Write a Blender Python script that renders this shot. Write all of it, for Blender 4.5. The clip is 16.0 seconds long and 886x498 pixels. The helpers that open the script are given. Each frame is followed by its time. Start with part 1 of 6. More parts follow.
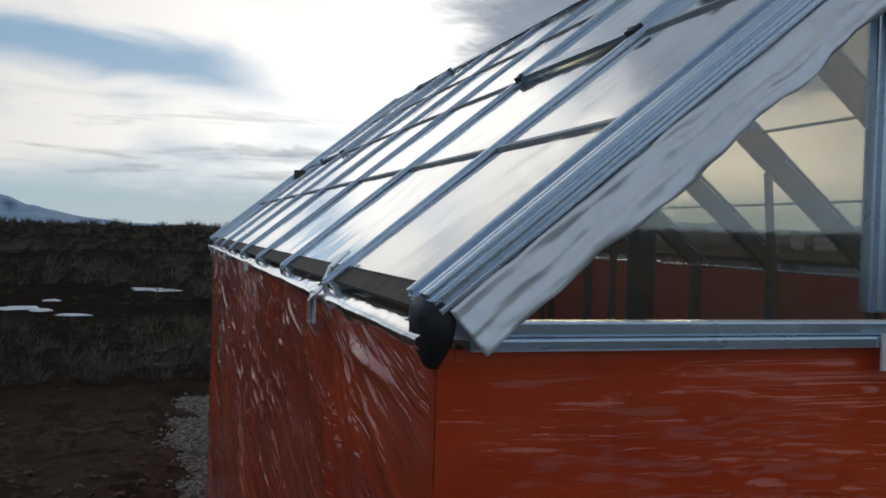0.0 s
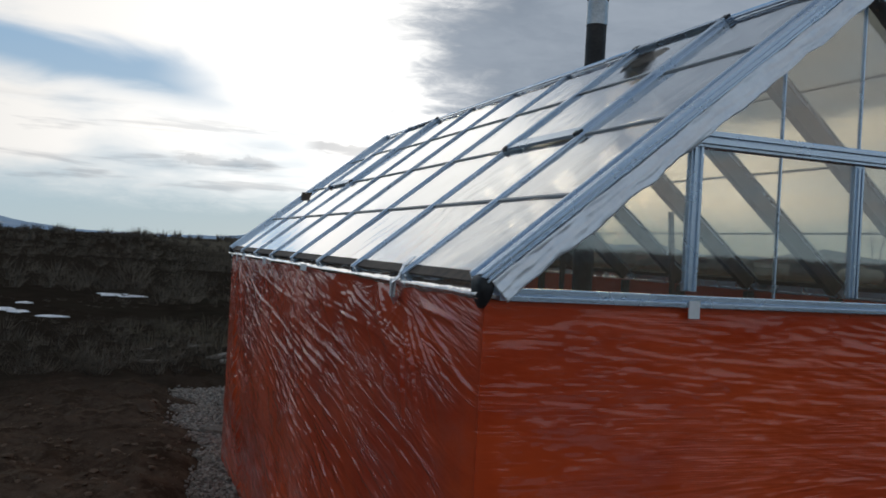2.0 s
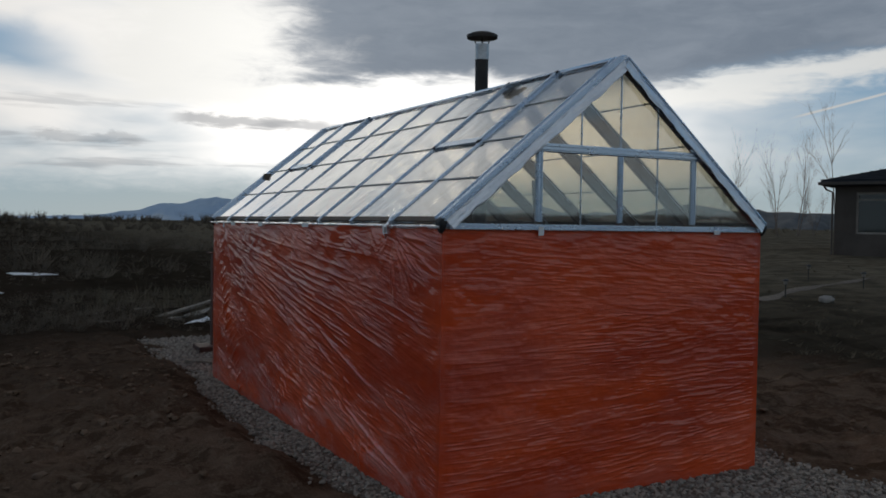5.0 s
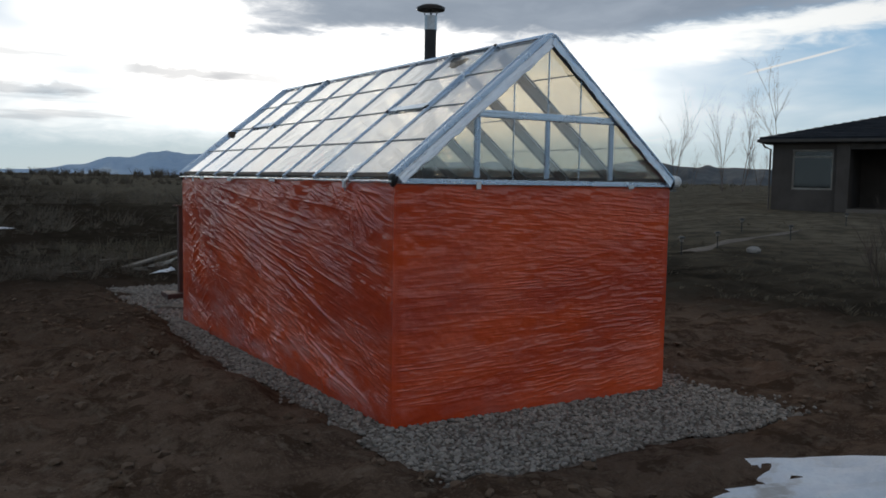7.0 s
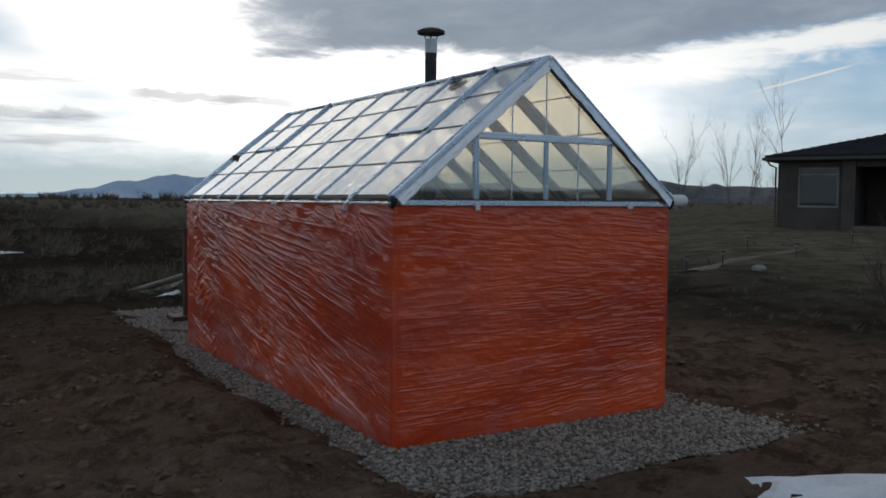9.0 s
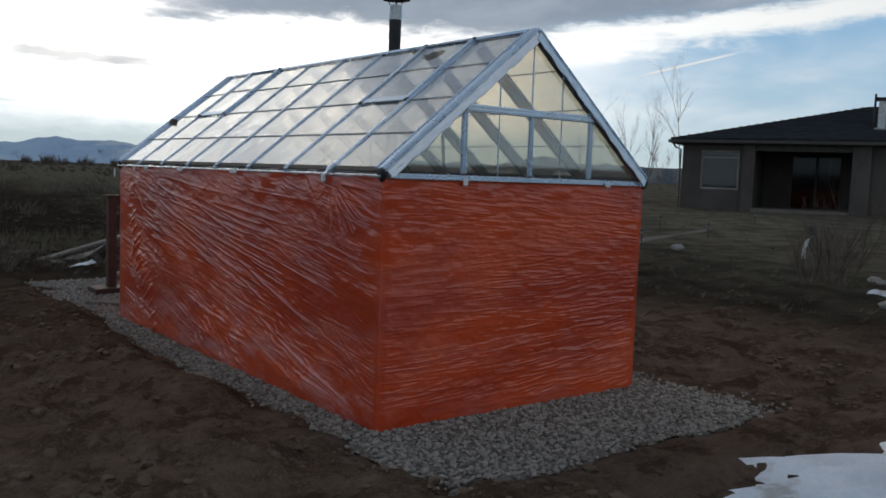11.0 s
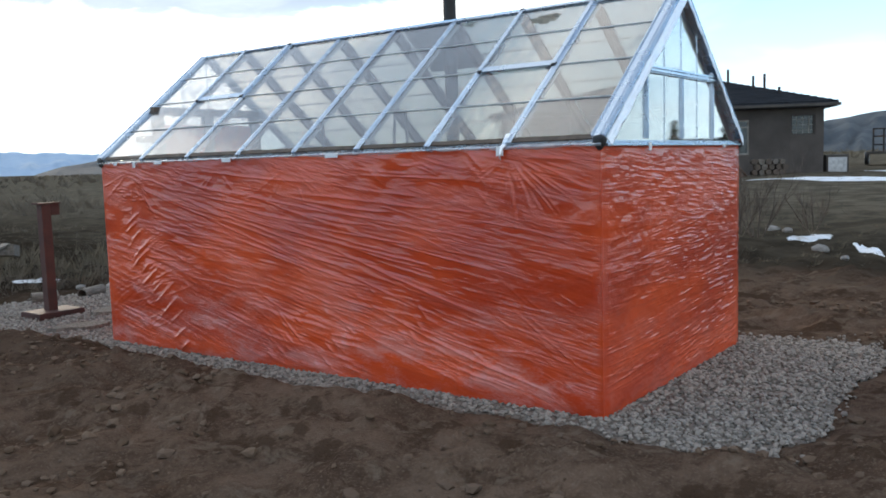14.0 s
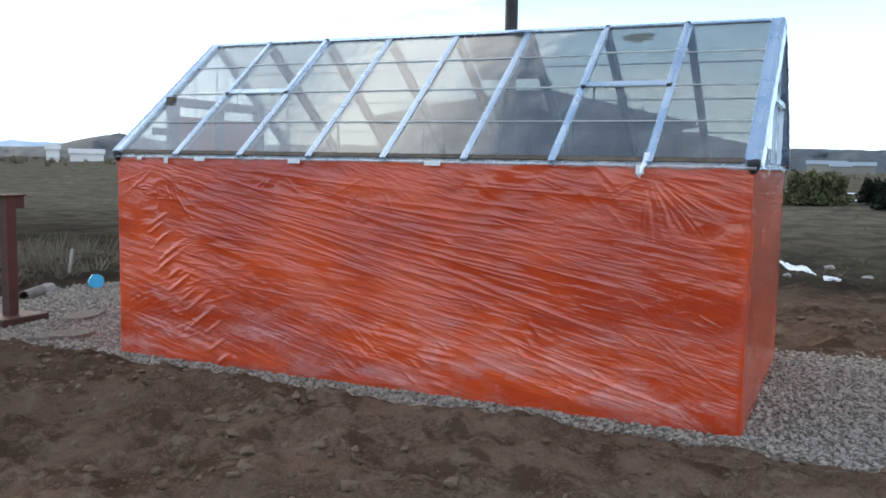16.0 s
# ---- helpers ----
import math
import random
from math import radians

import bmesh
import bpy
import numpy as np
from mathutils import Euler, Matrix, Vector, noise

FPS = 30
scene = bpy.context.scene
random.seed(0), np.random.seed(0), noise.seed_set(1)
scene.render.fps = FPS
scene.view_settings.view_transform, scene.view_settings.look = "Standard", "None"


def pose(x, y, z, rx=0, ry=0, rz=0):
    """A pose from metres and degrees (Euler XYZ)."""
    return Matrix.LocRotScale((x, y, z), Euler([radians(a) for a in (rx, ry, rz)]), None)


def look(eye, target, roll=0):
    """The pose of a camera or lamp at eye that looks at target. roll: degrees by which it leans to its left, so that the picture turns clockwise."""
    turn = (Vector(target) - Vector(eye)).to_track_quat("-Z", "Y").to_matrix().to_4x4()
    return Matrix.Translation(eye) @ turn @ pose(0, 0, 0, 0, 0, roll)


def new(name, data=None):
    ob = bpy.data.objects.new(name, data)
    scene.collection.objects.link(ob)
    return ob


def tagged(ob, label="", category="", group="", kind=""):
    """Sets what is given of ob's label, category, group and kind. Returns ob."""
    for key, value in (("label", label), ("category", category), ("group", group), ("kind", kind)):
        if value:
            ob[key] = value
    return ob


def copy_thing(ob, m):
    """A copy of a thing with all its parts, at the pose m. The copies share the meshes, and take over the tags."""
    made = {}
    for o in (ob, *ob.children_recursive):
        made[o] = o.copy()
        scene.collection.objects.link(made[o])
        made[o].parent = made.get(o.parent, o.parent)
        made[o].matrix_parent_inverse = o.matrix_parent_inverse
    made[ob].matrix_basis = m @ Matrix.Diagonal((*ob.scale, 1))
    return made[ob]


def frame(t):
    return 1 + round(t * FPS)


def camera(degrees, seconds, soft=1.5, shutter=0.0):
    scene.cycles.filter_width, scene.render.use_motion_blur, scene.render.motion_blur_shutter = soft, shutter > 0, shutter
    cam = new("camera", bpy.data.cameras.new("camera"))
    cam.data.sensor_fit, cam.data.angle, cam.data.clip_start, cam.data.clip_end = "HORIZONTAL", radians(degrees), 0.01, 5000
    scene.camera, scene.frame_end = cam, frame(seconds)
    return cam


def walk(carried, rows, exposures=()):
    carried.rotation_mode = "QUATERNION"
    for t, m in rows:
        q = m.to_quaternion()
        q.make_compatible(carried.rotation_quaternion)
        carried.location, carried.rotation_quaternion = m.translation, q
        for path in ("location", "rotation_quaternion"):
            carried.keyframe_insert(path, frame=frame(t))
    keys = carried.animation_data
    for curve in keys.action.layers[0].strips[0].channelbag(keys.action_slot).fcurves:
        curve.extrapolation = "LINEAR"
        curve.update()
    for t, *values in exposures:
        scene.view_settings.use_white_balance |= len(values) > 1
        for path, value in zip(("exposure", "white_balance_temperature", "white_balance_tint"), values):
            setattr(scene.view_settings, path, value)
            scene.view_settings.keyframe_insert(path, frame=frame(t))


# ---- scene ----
cam = camera(54.5, 16.0, soft=1.7, shutter=0.0)
PATH = [
    (0, (-0.286, -0.957, 1.735), (0.291, 0.957, 1.7), 1.7),
    (0.5, (-0.364, -1.181, 1.719), (0.24, 0.723, 1.62), 2.5),
    (1, (-0.483, -1.365, 1.694), (0.043, 0.564, 1.64), 0.2),
    (1.5, (-0.697, -1.665, 1.713), (0.059, 0.185, 1.622), 2.6),
    (2, (-0.873, -2.055, 1.717), (-0.187, -0.176, 1.724), 3.3),
    (2.5, (-1.057, -2.449, 1.694), (-0.241, -0.623, 1.705), 3.2),
    (3, (-1.32, -2.772, 1.673), (-0.363, -1.019, 1.565), 2.1),
    (3.2, (-1.412, -2.912, 1.67), (-0.49, -1.138, 1.62), 1.9),
    (5.3, (-2.273, -4.334, 1.627), (-1.335, -2.569, 1.568), 0.7),
    (5.5, (-2.314, -4.463, 1.639), (-1.402, -2.683, 1.613), 0.1),
    (6, (-2.514, -4.723, 1.624), (-1.53, -2.988, 1.472), -0.1),
    (6.5, (-2.587, -4.855, 1.606), (-1.572, -3.141, 1.433), -0.0),
    (7, (-2.577, -4.886, 1.631), (-1.547, -3.179, 1.47), 1.0),
    (7.5, (-2.563, -4.906, 1.631), (-1.521, -3.204, 1.502), -0.1),
    (8, (-2.559, -4.92, 1.635), (-1.534, -3.206, 1.519), -0.0),
    (8.5, (-2.556, -4.935, 1.634), (-1.539, -3.217, 1.517), 0.5),
    (9, (-2.551, -4.945, 1.635), (-1.535, -3.226, 1.522), 0.5),
    (9.5, (-2.549, -4.939, 1.62), (-1.524, -3.227, 1.477), 1.0),
    (9.7, (-2.546, -4.931, 1.632), (-1.501, -3.233, 1.473), 1.5),
    (11.8, (-3.442, -3.992, 1.624), (-2.123, -2.495, 1.496), 1.2),
    (12, (-3.582, -3.886, 1.616), (-2.237, -2.408, 1.518), 0.7),
    (12.5, (-3.833, -3.534, 1.635), (-2.436, -2.108, 1.514), -0.2),
    (13, (-4.036, -3.117, 1.644), (-2.639, -1.698, 1.456), 0.8),
    (13.5, (-4.325, -2.693, 1.631), (-2.784, -1.442, 1.386), -2.2),
    (13.9, (-4.495, -2.327, 1.54), (-2.961, -1.056, 1.366), -2.5),
    (14, (-4.512, -2.226, 1.53), (-2.918, -1.034, 1.331), -1.7),
    (14.5, (-4.682, -1.81, 1.589), (-3.069, -0.671, 1.274), 0.4),
    (15, (-4.88, -1.364, 1.623), (-3.177, -0.349, 1.36), -0.2),
    (15.5, (-5.139, -0.907, 1.585), (-3.392, 0.048, 1.389), -0.2),
    (16, (-5.322, -0.512, 1.603), (-3.521, 0.336, 1.406), 1.1),
]
# the clip's camera opens up as it leaves the bright sky
EXPOSURE = [(0.0, -0.58), (0.5, -0.72), (1.0, -0.95), (1.5, -0.3), (2.0, -0.5), (2.5, -0.8), (3.0, -0.3), (5.5, -0.95), (6.0, -0.7), (6.5, -0.2), (7.0, -0.38), (9.5, -0.5), (11.8, -0.25), (12.5, -0.1),
            (13.0, 0.6), (13.5, 0.97), (14.0, 0.97), (14.5, 1.85), (15.0, 1.35), (15.5, 1.05), (16.0, 1.35)]
walk(cam, [(t, look(eye, target, roll)) for t, eye, target, roll in PATH], exposures=EXPOSURE)

# ---------------------------------------------------------------- node helpers
def add(tree, kind, ins=None, operation="", use_clamp=False, interpolation_type="", data_type=""):
    n = tree.nodes.new(kind)
    if data_type:
        n.data_type = data_type
    if operation:
        n.operation = operation
    if use_clamp:
        n.use_clamp = True
    if interpolation_type:
        n.interpolation_type = interpolation_type
    for k, v in (ins or {}).items():
        if isinstance(v, bpy.types.NodeSocket):
            tree.links.new(v, n.inputs[k])
        else:
            n.inputs[k].default_value = v
    return n


def m(tree, op, a, b=0.0, c=0.0, clamp=False):
    return add(tree, "ShaderNodeMath", {0: a, 1: b, 2: c}, operation=op, use_clamp=clamp).outputs[0]


def smooth(tree, v, lo, hi, a=0.0, b=1.0):
    return add(tree, "ShaderNodeMapRange", {"Value": v, "From Min": lo, "From Max": hi, "To Min": a, "To Max": b},
               interpolation_type="SMOOTHSTEP").outputs[0]


def mixc(tree, f, a, b):
    n = add(tree, "ShaderNodeMix", data_type="RGBA")
    for k, v in ((0, f), (6, a), (7, b)):
        if isinstance(v, bpy.types.NodeSocket):
            tree.links.new(v, n.inputs[k])
        else:
            n.inputs[k].default_value = (*v, 1) if k and len(v) == 3 else v
    return n.outputs[2]


def noise_of(tree, vec, scale, detail=3.0, rough=0.55, dist=0.0):
    return add(tree, "ShaderNodeTexNoise", {"Vector": vec, "Scale": scale, "Detail": detail, "Roughness": rough,
                                            "Distortion": dist}).outputs["Fac"]


# ---------------------------------------------------------------- sky, evening, sun low behind cloud
SUN_AZ, SUN_EL = 27.0, 7.0
world = bpy.data.worlds.new("world")
scene.world = world
world.use_nodes = True
wt = world.node_tree
wt.nodes.clear()
sky = add(wt, "ShaderNodeTexSky")
sky.sky_type, sky.sun_disc, sky.sun_elevation, sky.sun_rotation = "NISHITA", False, radians(SUN_EL), radians(SUN_AZ)
sky.altitude, sky.dust_density, sky.ozone_density = 1500.0, 0.6, 2.0
geo = add(wt, "ShaderNodeTexCoord")
D = geo.outputs["Generated"]
sep = add(wt, "ShaderNodeSeparateXYZ", {0: D})
X, Y, Z = sep.outputs
az = m(wt, "MULTIPLY", m(wt, "ARCTAN2", X, Y), 57.2958)
el = m(wt, "MULTIPLY", m(wt, "ARCSINE", Z), 57.2958)
flat = add(wt, "ShaderNodeVectorMath", {0: D, 1: (1.0, 1.0, 3.6)}, operation="MULTIPLY").outputs[0]
n_big = noise_of(wt, flat, 2.4, 4.0, 0.5)
n_mid = noise_of(wt, flat, 5.5, 5.0, 0.52, 0.5)
n_fine = noise_of(wt, flat, 22.0, 5.0, 0.65, 0.6)
# angle from the hidden sun
sx, sy, sz = (math.sin(radians(SUN_AZ)) * math.cos(radians(SUN_EL)), math.cos(radians(SUN_AZ)) * math.cos(radians(SUN_EL)), math.sin(radians(SUN_EL)))
toward = add(wt, "ShaderNodeVectorMath", {0: D, 1: (sx, sy, sz)}, operation="DOT_PRODUCT").outputs["Value"]
off = m(wt, "MULTIPLY", m(wt, "ARCCOSINE", m(wt, "MINIMUM", toward, 0.99999)), 57.2958)
glow = m(wt, "POWER", 2.718, m(wt, "MULTIPLY", off, -1 / 24.0))
# clear blue
blue = mixc(wt, smooth(wt, el, 0.0, 14.0), (0.64, 0.84, 0.96), (0.30, 0.59, 0.93))
blue = mixc(wt, smooth(wt, el, 16.0, 45.0), blue, (0.11, 0.19, 0.31))
nish = add(wt, "ShaderNodeVectorMath", {0: sky.outputs[0], "Scale": 0.05}, operation="SCALE").outputs[0]
clear = mixc(wt, 0.12, blue, nish)
# pale, warm air along the horizon toward the sun
haze = m(wt, "MULTIPLY", smooth(wt, el, 5.5, 0.0), smooth(wt, off, 60.0, 5.0))
clear = mixc(wt, m(wt, "MULTIPLY", haze, 0.28), clear, (0.98, 0.95, 0.82))
# thin bright cloud
gain = m(wt, "MULTIPLY_ADD", glow, 2.4, m(wt, "MULTIPLY_ADD", smooth(wt, off, 60.0, 120.0), -0.02, 0.72))
white = add(wt, "ShaderNodeVectorMath", {0: (1.0, 0.978, 0.945), "Scale": gain}, operation="SCALE").outputs[0]
thin = smooth(wt, m(wt, "ADD", m(wt, "MULTIPLY_ADD", n_big, 0.8, m(wt, "MULTIPLY", n_mid, 0.55)), m(wt, "MULTIPLY_ADD", glow, 0.85, m(wt, "MULTIPLY_ADD", smooth(wt, off, 70.0, 110.0), 0.28, m(wt, "MULTIPLY_ADD", m(wt, "MULTIPLY", smooth(wt, az, 12.0, -4.0), smooth(wt, az, -40.0, -18.0)), 0.20, -0.15)))), 0.62, 1.0)
wob = m(wt, "MULTIPLY_ADD", n_mid, 3.0, m(wt, "MULTIPLY_ADD", az, 0.10, el))
gap = m(wt, "MULTIPLY", m(wt, "MULTIPLY", smooth(wt, wob, 9.4, 11.0), smooth(wt, wob, 13.6, 11.8)), smooth(wt, m(wt, "MULTIPLY_ADD", n_big, 10.0, az), 13.5, 6.0))
thin = m(wt, "MULTIPLY", thin, m(wt, "MULTIPLY_ADD", gap, -0.85, 1.0))
thin = m(wt, "MULTIPLY", thin, smooth(wt, m(wt, "MULTIPLY_ADD", n_fine, 1.6, el), 2.2, 5.4))
opening = m(wt, "MULTIPLY", smooth(wt, m(wt, "MULTIPLY_ADD", n_mid, 12.0, az), 45.0, 56.0), smooth(wt, az, 120.0, 90.0))
thin = m(wt, "MULTIPLY", thin, m(wt, "MULTIPLY_ADD", opening, -0.55, 1.0))
col = mixc(wt, thin, clear, white)
# long thin grey streaks low down
streak_v = add(wt, "ShaderNodeVectorMath", {0: D, 1: (1.0, 1.0, 11.0)}, operation="MULTIPLY").outputs[0]
streak = smooth(wt, noise_of(wt, streak_v, 5.0, 4.0, 0.55, 0.3), 0.55, 0.66)
streak = m(wt, "MULTIPLY", m(wt, "MULTIPLY", streak, smooth(wt, el, 2.0, 3.2)), m(wt, "MULTIPLY", smooth(wt, el, 9.0, 6.0), smooth(wt, az, 42.0, 26.0)))
col = mixc(wt, m(wt, "MULTIPLY", streak, 0.45), col, (0.46, 0.49, 0.54))


def lens_cloud(a0, a1, e0, half, slope):
    """Coverage of one long thin cloud between two azimuths."""
    mid = m(wt, "MULTIPLY_ADD", m(wt, "SUBTRACT", az, (a0 + a1) / 2), slope, e0)
    fat = m(wt, "SUBTRACT", 1.0, m(wt, "POWER", m(wt, "DIVIDE", m(wt, "SUBTRACT", az, (a0 + a1) / 2), (a1 - a0) / 2), 2.0), clamp=True)
    d = m(wt, "ABSOLUTE", m(wt, "SUBTRACT", m(wt, "ADD", el, m(wt, "MULTIPLY_ADD", n_fine, 1.4, -0.7)), mid))
    return m(wt, "MULTIPLY", smooth(wt, m(wt, "DIVIDE", d, half), 1.0, 0.3), smooth(wt, fat, 0.0, 0.5))


for a0, a1, e0, half, slope, dark in ((10.0, 22.0, 6.3, 0.5, -0.03, 0.6), (2.0, 9.0, 5.0, 0.4, -0.02, 0.4)):
    col = mixc(wt, m(wt, "MULTIPLY", lens_cloud(a0, a1, e0, half, slope), dark), col, (0.47, 0.49, 0.53))
# the large grey cloud bank with its bright rim
edge = m(wt, "ADD", m(wt, "MULTIPLY_ADD", n_mid, 3.4, -1.7), m(wt, "MULTIPLY_ADD", n_fine, 1.6, -0.8))
rise = m(wt, "MULTIPLY", m(wt, "POWER", m(wt, "MAXIMUM", m(wt, "SUBTRACT", az, 42.0), 0.0), 1.5), 0.03)
lower = m(wt, "SUBTRACT", m(wt, "SUBTRACT", m(wt, "ADD", el, edge), 8.3), rise)
leftside = m(wt, "SUBTRACT", m(wt, "MULTIPLY_ADD", edge, 4.5, az), m(wt, "MULTIPLY_ADD", el, -0.25, 15.0))
rightside = m(wt, "SUBTRACT", m(wt, "MULTIPLY_ADD", edge, 3.0, 74.0), az)
depth = m(wt, "MINIMUM", lower, m(wt, "MINIMUM", m(wt, "MULTIPLY", leftside, 0.15), m(wt, "MULTIPLY", rightside, 0.3)))
depth = m(wt, "MINIMUM", depth, m(wt, "MULTIPLY", m(wt, "SUBTRACT", 58.0, el), 0.2))
rim = m(wt, "MULTIPLY", smooth(wt, depth, -1.5, -0.3), smooth(wt, depth, 1.2, 0.2))
rimc = add(wt, "ShaderNodeVectorMath", {0: (1.0, 0.99, 0.95), "Scale": m(wt, "MULTIPLY_ADD", glow, 1.6, 0.85)}, operation="SCALE").outputs[0]
bank = mixc(wt, smooth(wt, m(wt, "MULTIPLY_ADD", n_mid, 0.7, m(wt, "MULTIPLY", n_fine, 0.3)), 0.31, 0.70), (0.26, 0.33, 0.43), (0.42, 0.495, 0.60))
bank = mixc(wt, m(wt, "MULTIPLY", glow, 0.3), bank, (0.68, 0.73, 0.79))
col = mixc(wt, smooth(wt, depth, -0.2, 1.7), col, bank)
col = mixc(wt, m(wt, "MULTIPLY", rim, 0.85), col, rimc)
# a vapour trail
trail_e = m(wt, "MULTIPLY_ADD", m(wt, "SUBTRACT", az, 52.8), 0.24, 7.5)
trail = m(wt, "MULTIPLY", smooth(wt, m(wt, "ABSOLUTE", m(wt, "SUBTRACT", el, trail_e)), 0.11, 0.03), m(wt, "MULTIPLY", smooth(wt, az, 49.6, 51.0), smooth(wt, az, 56.5, 54.5)))
col = mixc(wt, m(wt, "MULTIPLY", trail, 0.85), col, (1.0, 1.0, 0.98))
# below the horizon: dull earth
col = mixc(wt, smooth(wt, el, -0.2, -1.5), col, (0.06, 0.05, 0.045))
back = add(wt, "ShaderNodeBackground", {"Color": col, "Strength": 1.0})
add(wt, "ShaderNodeOutputWorld", {"Surface": back.outputs[0]})

sun_data = bpy.data.lights.new("sun", "SUN")
sun_data.energy, sun_data.angle, sun_data.color = 0.7, radians(14), (1.0, 0.86, 0.66)
sun = new("sun", sun_data)
sun.matrix_world = look((0, 0, 0), (-sx, -sy, -sz))

# ---------------------------------------------------------------- materials
def material(name):
    mat = bpy.data.materials.new(name)
    mat.use_nodes = True
    t = mat.node_tree
    t.nodes.clear()
    return mat, t, add(t, "ShaderNodeOutputMaterial")


def coords(t, stretch=(1, 1, 1), space="Object"):
    tc = add(t, "ShaderNodeTexCoord").outputs[space]
    return add(t, "ShaderNodeVectorMath", {0: tc, 1: stretch}, operation="MULTIPLY").outputs[0]


def surface(name, a, b, rough=0.7, metal=0.0, scale=6.0, fine=60.0, bump=0.3, depth=0.004, stretch=(1, 1, 1), spec=0.5,
            rvar=0.15, c=None, cscale=1.5):
    """Two-scale varied solid surface."""
    mat, t, out = material(name)
    v = coords(t, stretch)
    n1, n2 = noise_of(t, v, scale, 4, 0.6), noise_of(t, v, fine, 3, 0.6)
    f = m(t, "MULTIPLY_ADD", n1, 0.7, m(t, "MULTIPLY", n2, 0.3))
    col = mixc(t, smooth(t, f, 0.36, 0.64), a, b)
    if c:
        col = mixc(t, smooth(t, noise_of(t, v, cscale, 5, 0.62), 0.52, 0.68), col, c)
    rnd = add(t, "ShaderNodeObjectInfo").outputs["Random"]
    hsv = add(t, "ShaderNodeHueSaturation", {"Color": col, "Value": m(t, "MULTIPLY_ADD", rnd, 0.16, 0.92)}).outputs[0]
    bmp = add(t, "ShaderNodeBump", {"Strength": bump, "Distance": depth, "Height": f})
    bs = add(t, "ShaderNodeBsdfPrincipled", {"Base Color": hsv, "Metallic": metal, "Specular IOR Level": spec,
             "Roughness": m(t, "MULTIPLY_ADD", n1, rvar, rough - rvar / 2), "Normal": bmp.outputs[0]})
    t.links.new(bs.outputs[0], out.inputs[0])
    return mat


def clear_sheet(name, tint, haze, haze_col, rough, gloss, hscale=3.0, bump=0.0, stretch=(1, 1, 1), lo=0.35, hi=0.7, fine=60.0, depth=0.004, detail=5.0):
    """Thin clear sheet: lets light through, part milky, with a real Fresnel gloss."""
    mat, t, out = material(name)
    v = coords(t, stretch)
    n1, n2 = noise_of(t, v, hscale, detail, 0.62, 0.5), noise_of(t, v, fine, min(detail, 3.0), 0.6)
    f = smooth(t, m(t, "MULTIPLY_ADD", n1, 0.8, m(t, "MULTIPLY", n2, 0.2)), lo, hi, haze[0], haze[1])
    bmp = add(t, "ShaderNodeBump", {"Strength": bump, "Distance": depth, "Height": m(t, "MULTIPLY_ADD", n1, 0.8, m(t, "MULTIPLY", n2, 0.2))})
    tr = add(t, "ShaderNodeBsdfTransparent", {"Color": (*tint, 1)})
    df = add(t, "ShaderNodeBsdfDiffuse", {"Color": (*haze_col, 1)})
    tl = add(t, "ShaderNodeBsdfTranslucent", {"Color": (*haze_col, 1)})
    milk = add(t, "ShaderNodeMixShader", {0: 0.5, 1: df.outputs[0], 2: tl.outputs[0]})
    body = add(t, "ShaderNodeMixShader", {0: f, 1: tr.outputs[0], 2: milk.outputs[0]})
    gl = add(t, "ShaderNodeBsdfGlossy", {"Color": (1, 1, 1, 1), "Roughness": rough, "Normal": bmp.outputs[0]})
    facing = add(t, "ShaderNodeLayerWeight", {"Blend": 0.5, "Normal": bmp.outputs[0]}).outputs["Facing"]
    fr = m(t, "MULTIPLY_ADD", m(t, "POWER", facing, 5.0), 0.95, 0.045)
    top = add(t, "ShaderNodeMixShader", {0: m(t, "MULTIPLY", fr, gloss, clamp=True), 1: body.outputs[0], 2: gl.outputs[0]})
    t.links.new(top.outputs[0], out.inputs[0])
    return mat


ORANGE = surface("orange_sheathing", (0.60, 0.068, 0.015), (0.72, 0.102, 0.024), 0.6, 0, 1.6, 40, 0.1, stretch=(1, 1, 1.5))


